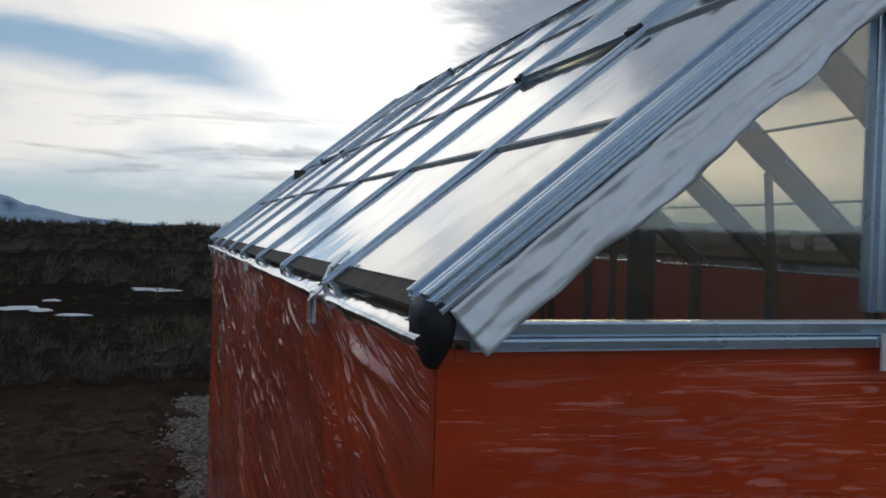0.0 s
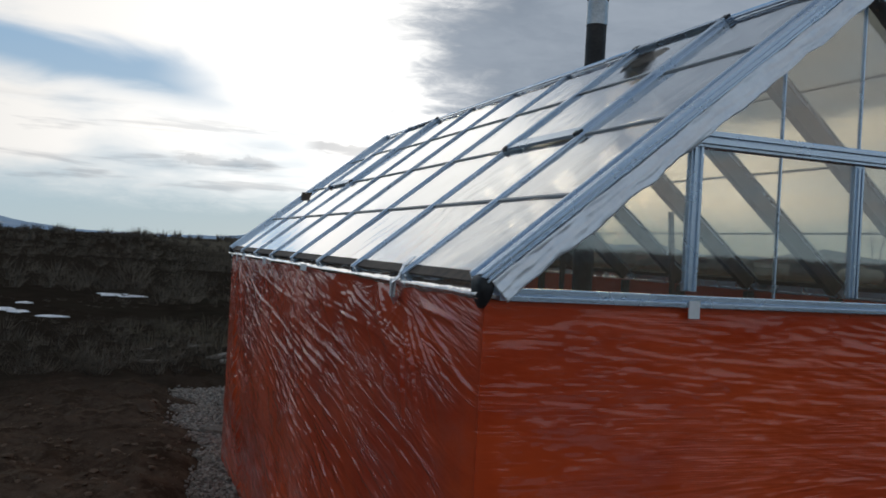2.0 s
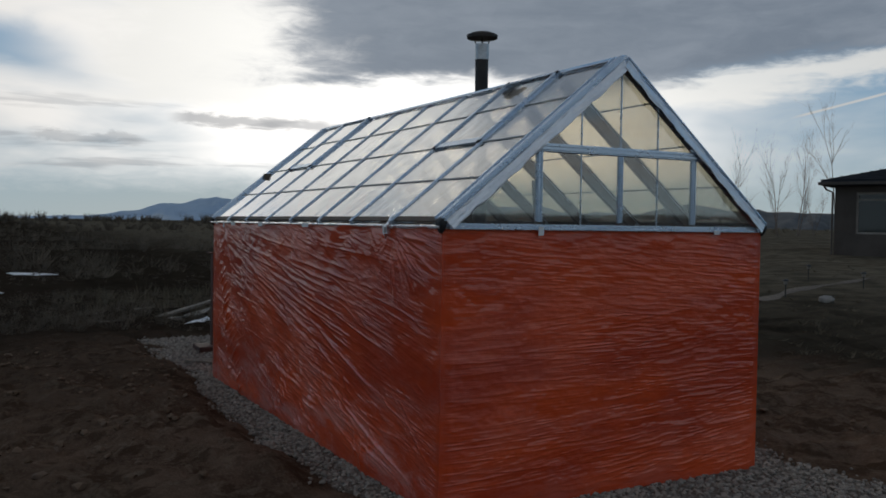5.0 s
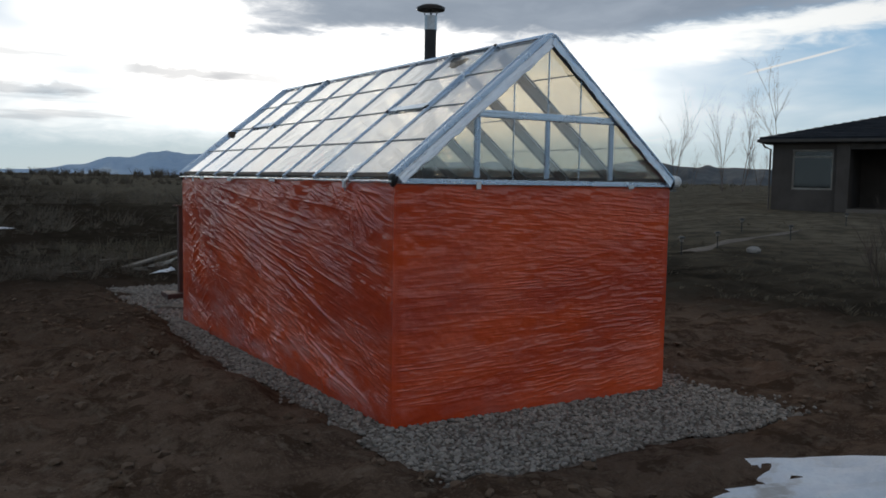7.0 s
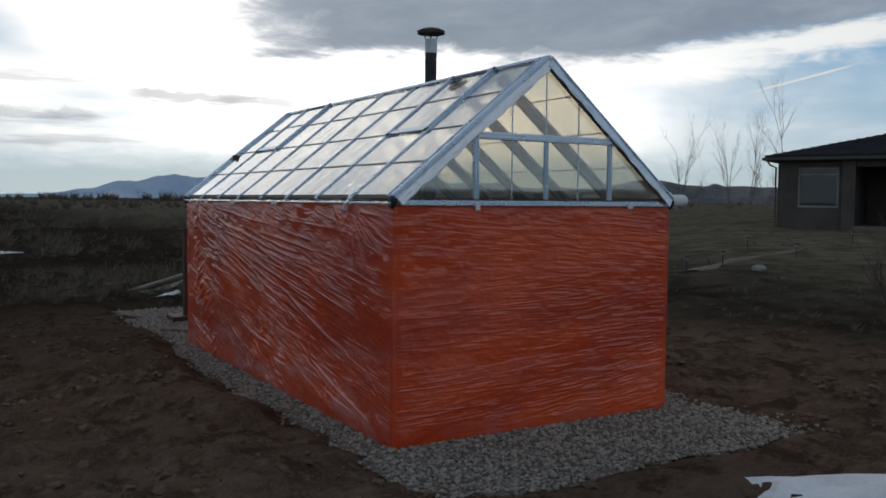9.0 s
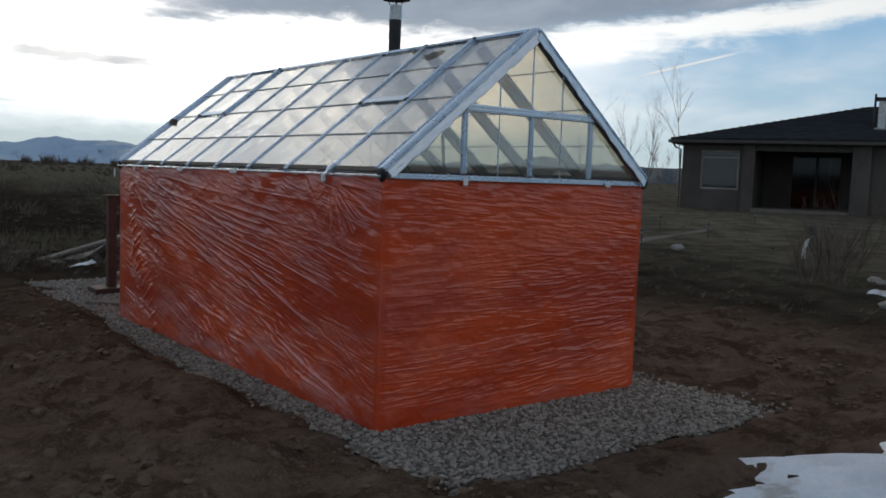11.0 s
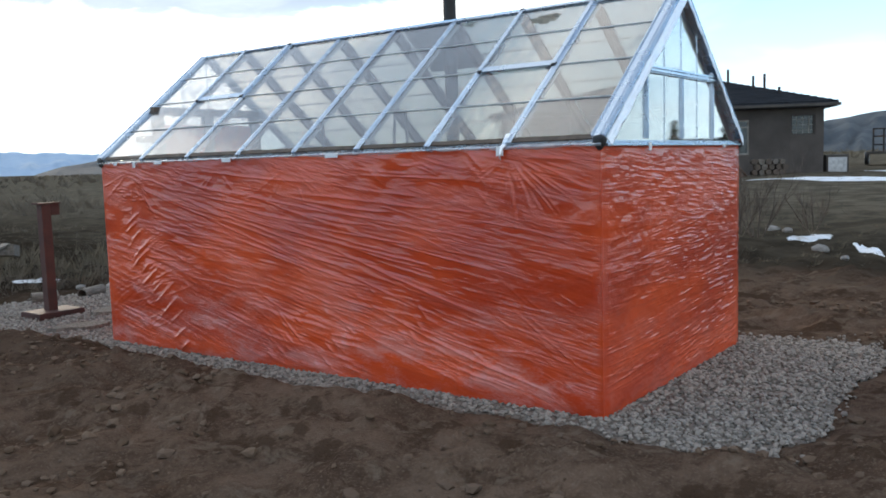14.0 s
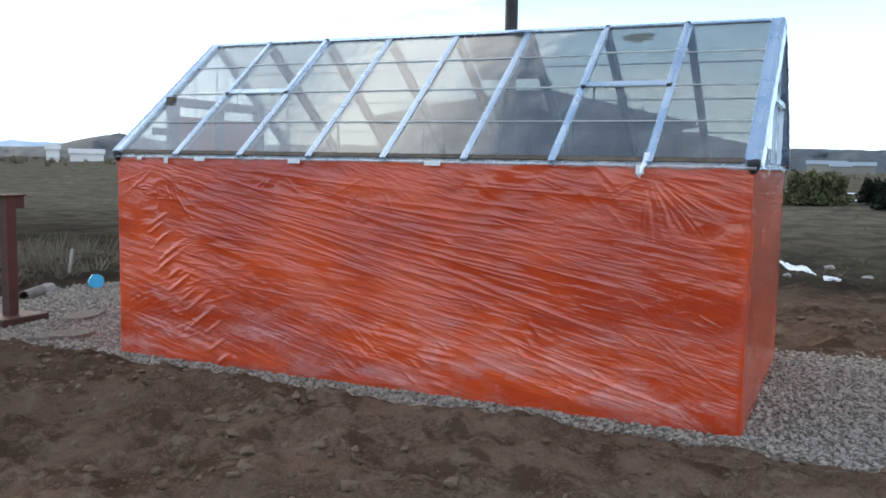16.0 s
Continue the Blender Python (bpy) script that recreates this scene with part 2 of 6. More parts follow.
def film_material():
    """Orange sheathing under clear stretch film: saturated body, milky where the film bunches, crisp glossy creases."""
    mat, t, out = material("stretch_film")
    v = coords(t, (0.8, 0.8, 2.2))
    n1, n2, n3 = noise_of(t, v, 2.6, 5, 0.62, 0.5), noise_of(t, v, 45.0, 3, 0.6), noise_of(t, v, 0.9, 4, 0.6)
    sp = add(t, "ShaderNodeSeparateXYZ", {0: coords(t)})
    run = m(t, "ADD", sp.outputs[0], sp.outputs[1])

    def creases(tilt, along, across, seed, lo, hi):
        lean = m(t, "MULTIPLY_ADD", sp.outputs[1], -tilt, sp.outputs[2])
        vec = add(t, "ShaderNodeCombineXYZ", {0: m(t, "MULTIPLY", run, along), 1: m(t, "MULTIPLY", lean, across), 2: seed}).outputs[0]
        n = noise_of(t, vec, 1.0, 3, 0.55, 0.35)
        ridge = m(t, "SUBTRACT", 1.0, m(t, "MULTIPLY", m(t, "ABSOLUTE", m(t, "SUBTRACT", n, 0.5)), 7.0), clamp=True)
        zone = add(t, "ShaderNodeCombineXYZ", {0: m(t, "MULTIPLY", run, 0.9), 1: m(t, "MULTIPLY", lean, 2.8), 2: seed + 5.0}).outputs[0]
        return m(t, "MULTIPLY", m(t, "POWER", ridge, 1.6), smooth(t, noise_of(t, zone, 1.3, 3, 0.55), lo, hi))

    c1 = creases(0.20, 1.6, 17.0, 1.0, 0.46, 0.58)
    c2 = creases(0.34, 3.0, 30.0, 9.0, 0.46, 0.62)
    c3 = creases(-0.10, 5.0, 22.0, 17.0, 0.52, 0.66)
    tight = smooth(t, sp.outputs[1], 0.01, 0.05, 0.25, 1.0)
    fold = m(t, "MULTIPLY", tight, m(t, "ADD", m(t, "ADD", c1, m(t, "MULTIPLY", c2, 0.6)), m(t, "MULTIPLY", c3, 0.5)))
    col = mixc(t, smooth(t, n3, 0.36, 0.64), (0.53, 0.046, 0.010), (0.80, 0.094, 0.018))
    milk = m(t, "ADD", m(t, "MULTIPLY", smooth(t, m(t, "MULTIPLY_ADD", n1, 0.8, m(t, "MULTIPLY", n2, 0.2)), 0.44, 0.66, 0.0, 0.34), m(t, "MULTIPLY", smooth(t, sp.outputs[2], 0.9, 0.15, 0.15, 1.0), smooth(t, sp.outputs[1], 0.01, 0.05, 0.35, 1.0))), m(t, "MULTIPLY", fold, 0.06), clamp=True)
    col = mixc(t, milk, col, (0.80, 0.50, 0.48))
    level = m(t, "MULTIPLY", creases(0.0, 1.1, 64.0, 27.0, 0.40, 0.62), smooth(t, sp.outputs[1], 0.05, 0.01, 0.0, 0.30))
    fold = m(t, "ADD", fold, level)
    h = m(t, "ADD", m(t, "MULTIPLY_ADD", n1, 0.35, m(t, "MULTIPLY", n2, 0.12)), m(t, "MULTIPLY", fold, 0.55))
    bmp = add(t, "ShaderNodeBump", {"Strength": 0.7, "Distance": 0.006, "Height": h})
    bs = add(t, "ShaderNodeBsdfPrincipled", {"Base Color": col, "Roughness": 0.55, "Specular IOR Level": 0.1, "Coat Weight": 1.0, "Coat Roughness": 0.05, "Coat IOR": 1.68, "Normal": bmp.outputs[0], "Coat Normal": bmp.outputs[0]})
    tr = add(t, "ShaderNodeBsdfTransparent", {"Color": (0.97, 0.92, 0.90, 1)})
    mx = add(t, "ShaderNodeMixShader", {0: 0.85, 1: tr.outputs[0], 2: bs.outputs[0]})
    t.links.new(mx.outputs[0], out.inputs[0])
    return mat


FILM = film_material()
GLASS_W = clear_sheet("roof_glass_misted", (0.70, 0.72, 0.745), (0.05, 0.15), (0.86, 0.86, 0.86), 0.08, 1.9, 2.2, 0.30, (1.0, 1.3, 1.0), lo=0.38, hi=0.66, fine=5, depth=0.02, detail=2.0)
HEM = clear_sheet("bunched_film", (0.96, 0.95, 0.94), (0.16, 0.60), (0.84, 0.85, 0.87), 0.08, 3.0, 14.0, 0.6, (1.0, 0.4, 1.0), lo=0.40, hi=0.62, fine=50.0, depth=0.006)
GLASS_E = clear_sheet("roof_glass_yellowed", (0.73, 0.70, 0.63), (0.02, 0.06), (0.80, 0.76, 0.66), 0.1, 0.6, 2.0, 0.05)
GLASS_G = clear_sheet("gable_glass", (0.93, 0.92, 0.88), (0.015, 0.06), (0.82, 0.82, 0.80), 0.03, 3.0, 2.0, 0.03)
PANE = clear_sheet("window_glass", (0.16, 0.17, 0.19), (0.0, 0.03), (0.6, 0.6, 0.6), 0.03, 1.0)
DOORGLASS = clear_sheet("tinted_door_glass", (0.10, 0.11, 0.12), (0.0, 0.02), (0.3, 0.3, 0.3), 0.06, 0.35)
# bare metal; the blue cast of mirrored sky is mixed into its base colour
ALU = surface("aluminium", (0.46, 0.565, 0.695), (0.58, 0.675, 0.785), 0.27, 0.85, 3, 90, 0.08, 0.002, (1, 1, 1), rvar=0.3)
FOIL = surface("foil_tape", (0.78, 0.82, 0.88), (0.90, 0.93, 0.97), 0.36, 0.6, 10, 60, 0.35, 0.004, rvar=0.2)
ALU_DARK = surface("weathered_ridge_metal", (0.16, 0.165, 0.17), (0.28, 0.29, 0.30), 0.5, 0.6, 6, 80)
WHITE = surface("white_tape", (0.74, 0.75, 0.76), (0.84, 0.85, 0.86), 0.45, 0, 10, 90)
BLACK = surface("black_plastic", (0.012, 0.012, 0.013), (0.025, 0.025, 0.027), 0.5, 0, 10, 80)
IRON = surface("black_stovepipe", (0.018, 0.017, 0.017), (0.045, 0.04, 0.038), 0.55, 0.4, 5, 70, c=(0.09, 0.05, 0.03))
TIMBER = surface("dark_timber", (0.06, 0.045, 0.035), (0.13, 0.095, 0.07), 0.75, 0, 4, 60, stretch=(5, 5, 1))
POSTRED = surface("rust_brown_steel", (0.05, 0.019, 0.014), (0.085, 0.030, 0.021), 0.7, 0.1, 5, 60, c=(0.045, 0.02, 0.015))
DRYWOOD = surface("grey_weathered_board", (0.10, 0.085, 0.07), (0.22, 0.19, 0.16), 0.85, 0, 5, 60, stretch=(1, 6, 6))
STONE = surface("pale_rock", (0.19, 0.175, 0.16), (0.32, 0.30, 0.275), 0.9, 0, 7, 50, 0.6, 0.01)
SNOW = surface("old_snow", (0.72, 0.75, 0.80), (0.86, 0.88, 0.91), 0.6, 0, 6, 40, 0.5, 0.01, c=(0.5, 0.47, 0.44), cscale=3.0)
STUCCO = surface("taupe_stucco", (0.078, 0.066, 0.059), (0.107, 0.092, 0.082), 0.9, 0, 1.2, 50, 0.3, 0.004, spec=0.15)
SHINGLE = surface("charcoal_roof_shingle", (0.018, 0.021, 0.028), (0.040, 0.045, 0.056), 0.9, 0, 2.0, 30, 0.5, 0.01)
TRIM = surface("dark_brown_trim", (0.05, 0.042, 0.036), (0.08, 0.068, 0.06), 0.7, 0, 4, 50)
GALV = surface("galvanised_steel", (0.35, 0.36, 0.37), (0.55, 0.56, 0.57), 0.4, 0.8, 8, 80, rvar=0.3)
TANK = surface("white_enamel", (0.66, 0.67, 0.67), (0.78, 0.78, 0.78), 0.45, 0, 3, 50)
BLUEP = surface("blue_plastic", (0.02, 0.30, 0.55), (0.03, 0.36, 0.62), 0.4, 0, 6, 50)
BARK = surface("bare_branch", (0.13, 0.10, 0.085), (0.24, 0.19, 0.16), 0.9, 0, 5, 60)
BRUSH = surface("dead_brush", (0.105, 0.088, 0.070), (0.20, 0.165, 0.128), 0.95, 0, 0.35, 5, 0.0, spec=0.05)
LEAF = surface("olive_foliage", (0.07, 0.075, 0.036), (0.16, 0.15, 0.085), 0.9, 0, 0.8, 9, 0.0, spec=0.05)
TANGRASS = surface("tan_grass", (0.12, 0.10, 0.072), (0.22, 0.185, 0.135), 0.95, 0, 0.35, 5, 0.0, spec=0.05)
PINE = surface("dark_conifer", (0.012, 0.018, 0.012), (0.03, 0.038, 0.024), 0.9, 0, 0.8, 9, 0.0, spec=0.05)
HILL_N = surface("scrub_hill", (0.066, 0.075, 0.086), (0.112, 0.12, 0.126), 1.0, 0, 0.012, 0.15, 0.0, spec=0.1)
# far range: distance haze is put into the pale blue; c adds snow
HILL_F = surface("haze_blue_range", (0.38, 0.51, 0.68), (0.48, 0.60, 0.74), 1.0, 0, 0.003, 0.03, 0.0, spec=0.0, c=(0.62, 0.68, 0.74), cscale=0.004)
CEDAR = surface("orange_cedar", (0.13, 0.062, 0.036), (0.18, 0.086, 0.05), 0.8, 0, 5, 50)


def stones_material(name, cols):
    mat, t, out = material(name)
    r = add(t, "ShaderNodeNewGeometry").outputs["Random Per Island"]
    c1 = mixc(t, smooth(t, r, 0.0, 0.5), cols[0], cols[1])
    c2 = mixc(t, smooth(t, r, 0.5, 1.0), c1, cols[2])
    c3 = mixc(t, m(t, "MULTIPLY", noise_of(t, coords(t), 70.0), 0.35), c2, cols[0])
    bs = add(t, "ShaderNodeBsdfPrincipled", {"Base Color": c3, "Roughness": 0.9, "Specular IOR Level": 0.1})
    t.links.new(bs.outputs[0], out.inputs[0])
    return mat


GRAVEL = stones_material("gravel", ((0.15, 0.132, 0.115), (0.39, 0.345, 0.30), (0.27, 0.237, 0.205)))
CLOD = stones_material("dirt_clods", ((0.10, 0.066, 0.044), (0.165, 0.115, 0.082), (0.13, 0.09, 0.066)))


def ground_material():
    mat, t, out = material("bare_earth_and_dry_grass")
    v = coords(t)
    sp = add(t, "ShaderNodeSeparateXYZ", {0: v})
    n0, n1, n2, n3 = noise_of(t, v, 0.35, 5, 0.6), noise_of(t, v, 1.6, 5, 0.62), noise_of(t, v, 11.0, 5, 0.65), noise_of(t, v, 60.0, 3, 0.6)
    dirt = mixc(t, smooth(t, m(t, "MULTIPLY_ADD", n1, 0.6, m(t, "MULTIPLY", n2, 0.4)), 0.38, 0.62), (0.082, 0.053, 0.037), (0.168, 0.116, 0.084))
    dirt = mixc(t, smooth(t, n3, 0.5, 0.75), dirt, (0.185, 0.135, 0.10))
    damp = noise_of(t, v, 2.7, 6, 0.68)
    dirt = mixc(t, m(t, "MULTIPLY", smooth(t, damp, 0.50, 0.60), 0.75), dirt, (0.054, 0.033, 0.021))
    dirt = mixc(t, m(t, "MULTIPLY", smooth(t, noise_of(t, v, 5.2, 6, 0.66, 0.4), 0.54, 0.66), 0.6), dirt, (0.21, 0.162, 0.122))
    # dark grass west, pale pasture east; the west's backlit tone is coloured in too
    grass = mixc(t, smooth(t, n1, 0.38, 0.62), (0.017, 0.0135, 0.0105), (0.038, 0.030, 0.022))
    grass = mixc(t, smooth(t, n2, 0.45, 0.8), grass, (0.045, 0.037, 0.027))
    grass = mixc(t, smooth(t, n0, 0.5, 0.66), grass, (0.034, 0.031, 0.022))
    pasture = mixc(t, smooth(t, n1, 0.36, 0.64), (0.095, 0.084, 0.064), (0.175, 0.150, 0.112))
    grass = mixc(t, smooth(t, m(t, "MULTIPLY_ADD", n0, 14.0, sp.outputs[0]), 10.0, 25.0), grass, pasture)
    # disturbed soil in an uneven ring round the greenhouse
    dx, dy = m(t, "SUBTRACT", sp.outputs[0], 0.3), m(t, "SUBTRACT", sp.outputs[1], 1.2)
    rr = m(t, "SQRT", m(t, "ADD", m(t, "POWER", m(t, "MULTIPLY", dx, 0.95), 2.0), m(t, "POWER", m(t, "MULTIPLY", dy, 0.8), 2.0)))
    near = smooth(t, m(t, "ADD", rr, m(t, "MULTIPLY_ADD", n1, 3.0, m(t, "MULTIPLY_ADD", n2, 1.0, -2.0))), 6.8, 4.6)
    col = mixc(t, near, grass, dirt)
    col = mixc(t, m(t, "MULTIPLY", smooth(t, n0, 0.3, 0.7), 0.28), col, (0.030, 0.021, 0.015))
    # soil colour darkened to the north-west, standing in for its backlit tone
    nw_dark = m(t, "MULTIPLY", m(t, "MULTIPLY", smooth(t, m(t, "MULTIPLY_ADD", n1, 3.0, sp.outputs[1]), 3.5, 7.0), smooth(t, sp.outputs[0], 0.5, -0.5)), 0.45)
    col = mixc(t, nw_dark, col, (0.035, 0.026, 0.020))
    h = m(t, "ADD", m(t, "MULTIPLY", n2, 0.7), m(t, "MULTIPLY", n3, 0.3))
    bmp = add(t, "ShaderNodeBump", {"Strength": 0.9, "Distance": 0.05, "Height": h})
    bs = add(t, "ShaderNodeBsdfPrincipled", {"Base Color": col, "Roughness": 1.0, "Specular IOR Level": 0.0, "Normal": bmp.outputs[0]})
    t.links.new(bs.outputs[0], out.inputs[0])
    return mat


EARTH = ground_material()
BEDMAT = surface("gravel_bed_fines", (0.11, 0.092, 0.076), (0.22, 0.19, 0.165), 0.95, 0, 30, 140, 0.8, 0.01, spec=0.05)
STAIN = clear_sheet("torn_film_patch", (0.74, 0.72, 0.69), (0.04, 0.12), (0.22, 0.19, 0.17), 0.4, 0.1, 20.0)
PALE = surface("pale_tarp", (0.20, 0.18, 0.155), (0.32, 0.295, 0.26), 0.7, 0, 5, 50)
LAPMAT = surface("glazing_lap_strip", (0.30, 0.32, 0.34), (0.42, 0.44, 0.46), 0.5, 0.1, 10, 90)

# ---------------------------------------------------------------- mesh helpers
LENGTH, WIDTH, WALL_H, EAVE, RIDGE = 4.88, 2.44, 1.60, 1.65, 2.648
HALF = WIDTH / 2
SLOPE = math.hypot(HALF, RIDGE - EAVE)
CX, CZ = HALF / SLOPE, (RIDGE - EAVE) / SLOPE
SKEW = Matrix(((1, -0.0205, 0, 0), (0, 1, 0, 0), (0, 0, 1, 0), (0, 0, 0, 1)))   # the frame stands a little out of square
rng = random.Random(7)
nrg = np.random.default_rng(11)


def box(bm, a, b, bevel=0.0):
    vs = [bm.verts.new((x, y, z)) for x in (a[0], b[0]) for y in (a[1], b[1]) for z in (a[2], b[2])]
    fs = [bm.faces.new([vs[i] for i in f]) for f in ((0, 1, 3, 2), (4, 6, 7, 5), (0, 4, 5, 1), (2, 3, 7, 6), (0, 2, 6, 4), (1, 5, 7, 3))]
    if bevel:
        es = {e for f in fs for e in f.edges}
        bmesh.ops.bevel(bm, geom=list(es), offset=bevel, segments=2, affect="EDGES", profile=0.7)
    return bm


def beam(bm, p, q, w, h, up=(0, 0, 1), bevel=0.0):
    """A bar from p to q, w wide and h deep along up."""
    p, q, up = Vector(p), Vector(q), Vector(up)
    d = (q - p).normalized()
    s = d.cross(up).normalized()
    u = s.cross(d).normalized()
    vs = []
    for e in (p, q):
        for a, b in ((-1, -1), (1, -1), (1, 1), (-1, 1)):
            vs.append(bm.verts.new(e + s * (a * w / 2) + u * (b * h / 2)))
    fs = [bm.faces.new([vs[i] for i in f]) for f in ((3, 2, 1, 0), (4, 5, 6, 7), (0, 1, 5, 4), (1, 2, 6, 5), (2, 3, 7, 6), (3, 0, 4, 7))]
    if bevel:
        es = {e for f in fs for e in f.edges}
        bmesh.ops.bevel(bm, geom=list(es), offset=bevel, segments=2, affect="EDGES", profile=0.7)
    return bm


def tube(bm, pts, radii, segs=16, cap=True):
    """A round body through points with radii."""
    rings = []
    for i, (p, r) in enumerate(zip(pts, radii)):
        p = Vector(p)
        d = (Vector(pts[min(i + 1, len(pts) - 1)]) - Vector(pts[max(i - 1, 0)]))
        d = d.normalized() if d.length > 1e-6 else Vector((0, 0, 1))
        s = d.cross(Vector((0, 0, 1)) if abs(d.z) < 0.9 else Vector((1, 0, 0))).normalized()
        u = s.cross(d)
        rings.append([bm.verts.new(p + (s * math.cos(a) + u * math.sin(a)) * r) for a in (k * 2 * math.pi / segs for k in range(segs))])
    for a, b in zip(rings, rings[1:]):
        for k in range(segs):
            bm.faces.new((a[k], a[(k + 1) % segs], b[(k + 1) % segs], b[k]))
    if cap:
        bm.faces.new(rings[0][::-1])
        bm.faces.new(rings[-1])
    return bm


def finish(name, bm, mat, smooth_faces=False):
    bmesh.ops.recalc_face_normals(bm, faces=bm.faces)
    me = bpy.data.meshes.new(name)
    bm.to_mesh(me)
    bm.free()
    me.materials.append(mat)
    if smooth_faces:
        for f in me.polygons:
            f.use_smooth = True
    return me


def part(name, bm, mat, parent, label="", smooth_faces=False):
    ob = new(name, finish(name, bm, mat, smooth_faces))
    ob.parent = parent
    return tagged(ob, label)


def thing(name, label, category, at=None, group="", kind=""):
    ob = new(name)
    ob.empty_display_size = 0.2
    if at is not None:
        ob.matrix_world = at
    return tagged(ob, label, category, group, kind)


def solid(name, bm, mat, label, category, kind="", group="", smooth_faces=False):
    return tagged(new(name, finish(name, bm, mat, smooth_faces)), label, category, group, kind)


def raw(name, verts, faces, mat, smooth_faces=False):
    me = bpy.data.meshes.new(name)
    me.from_pydata(verts, [], faces)
    me.materials.append(mat)
    if smooth_faces:
        me.polygons.foreach_set("use_smooth", [True] * len(me.polygons))
    me.update()
    return new(name, me)


def sstep(x, a, b):
    t = np.clip((x - a) / (b - a), 0, 1)
    return t * t * (3 - 2 * t)


def value_noise(x, y, seed):
    """Smooth lattice noise on arrays, about -1 to 1."""
    xi, yi = np.floor(x).astype(np.int64), np.floor(y).astype(np.int64)
    fx, fy = x - xi, y - yi
    fx, fy = fx * fx * (3 - 2 * fx), fy * fy * (3 - 2 * fy)

    def r(a, b):
        k = (a * 374761393 + b * 668265263 + seed * 982451653) & 0xFFFFFFFF
        k = ((k ^ (k >> 13)) * 1274126177) & 0xFFFFFFFF
        return ((k ^ (k >> 16)) & 0xFFFF) / 32767.5 - 1
    return (r(xi, yi) * (1 - fx) + r(xi + 1, yi) * fx) * (1 - fy) + (r(xi, yi + 1) * (1 - fx) + r(xi + 1, yi + 1) * fx) * fy


def fbm(x, y, seed, octaves=4, gain=0.5):
    s, a = 0, 1.0
    for k in range(octaves):
        s = s + a * value_noise(x * 2 ** k, y * 2 ** k, seed + k)
        a *= gain
    return s


# ---------------------------------------------------------------- ground
def gravel_edge(x, y):
    """Signed distance, below zero on the gravel bed round the greenhouse."""
    w = 0.12 * fbm(x * 2.2, y * 2.2, 5, 4, 0.6)
    body = np.maximum(np.maximum(-0.32 - x, x - 2.78), np.maximum(-0.35 - y, y - 7.2))
    apron = np.maximum(np.maximum(-0.28 - x, x - 2.88), np.maximum(-1.12 - y, y - 0.5))
    yard = np.maximum(np.maximum(0.25 - 0.3 * (y - 6.0) - x, x - 3.4), np.maximum(5.4 - y, y - 8.3))
    return np.minimum(np.minimum(body, apron), yard) + w


def ground_height(x, y):
    r = np.hypot(x - 1, y - 2)
    az = np.degrees(np.arctan2(x + 3, y + 3))
    h = 0.78 * np.clip((r - 3.0) / 26.0, 0, 1) ** 0.95 * sstep(az, 38.0, 55.0) * sstep(az, 140.0, 85.0)
    h = h + 0.55 * sstep(r, 20.0, 70.0) * sstep(az, 58.0, 46.0) * sstep(az, 20.0, 45.0)
    h = h + 0.05 * fbm(x * 0.35, y * 0.35, 21, 3) * sstep(r, 3.0, 8.0) + 0.25 * fbm(x * 0.05, y * 0.05, 31, 3) * sstep(r, 15.0, 60.0)
    e = gravel_edge(x, y)
    lip = 0.075 * sstep(e, 0.0, 0.35) * sstep(e, 2.6, 0.5) * sstep(x, 0.6, -0.4)
    rough = (0.048 * fbm(x * 1.9, y * 1.9, 41, 5, 0.62) + 0.042 * np.abs(fbm(x * 5.5, y * 5.5, 43, 3))) * sstep(e, 0.0, 0.4) * sstep(r, 14.0, 6.0)
    return h + lip + rough - 0.03 * sstep(e, 0.12, -0.02) + 0.01


def spread(lo, hi, step, far, grow):
    a = list(np.arange(lo, hi + step / 2, step))
    for sign in (1, -1):
        s, out = step, []
        p = a[-1] if sign > 0 else a[0]
        while abs(p) < far:
            s *= grow
            p += sign * s
            out.append(p)
        a = a + out if sign > 0 else out[::-1] + a
    return np.array(a)


def build_ground():
    gx, gy = spread(-5.0, 4.0, 0.06, 4600.0, 1.09), spread(-3.5, 9.0, 0.06, 4600.0, 1.09)
    X, Y = np.meshgrid(gx, gy)
    Z = ground_height(X, Y)
    nx, ny = len(gx), len(gy)
    verts = np.stack([X.ravel(), Y.ravel(), Z.ravel()], 1).tolist()
    idx = np.arange(nx * ny).reshape(ny, nx)
    faces = np.stack([idx[:-1, :-1], idx[:-1, 1:], idx[1:, 1:], idx[1:, :-1]], -1).reshape(-1, 4).tolist()
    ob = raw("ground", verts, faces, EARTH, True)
    tagged(ob, "bare brown soil and dry winter grassland", "ground", kind="structure")


build_ground()


def zat(x, y):
    return float(ground_height(np.array([x]), np.array([y]))[0])


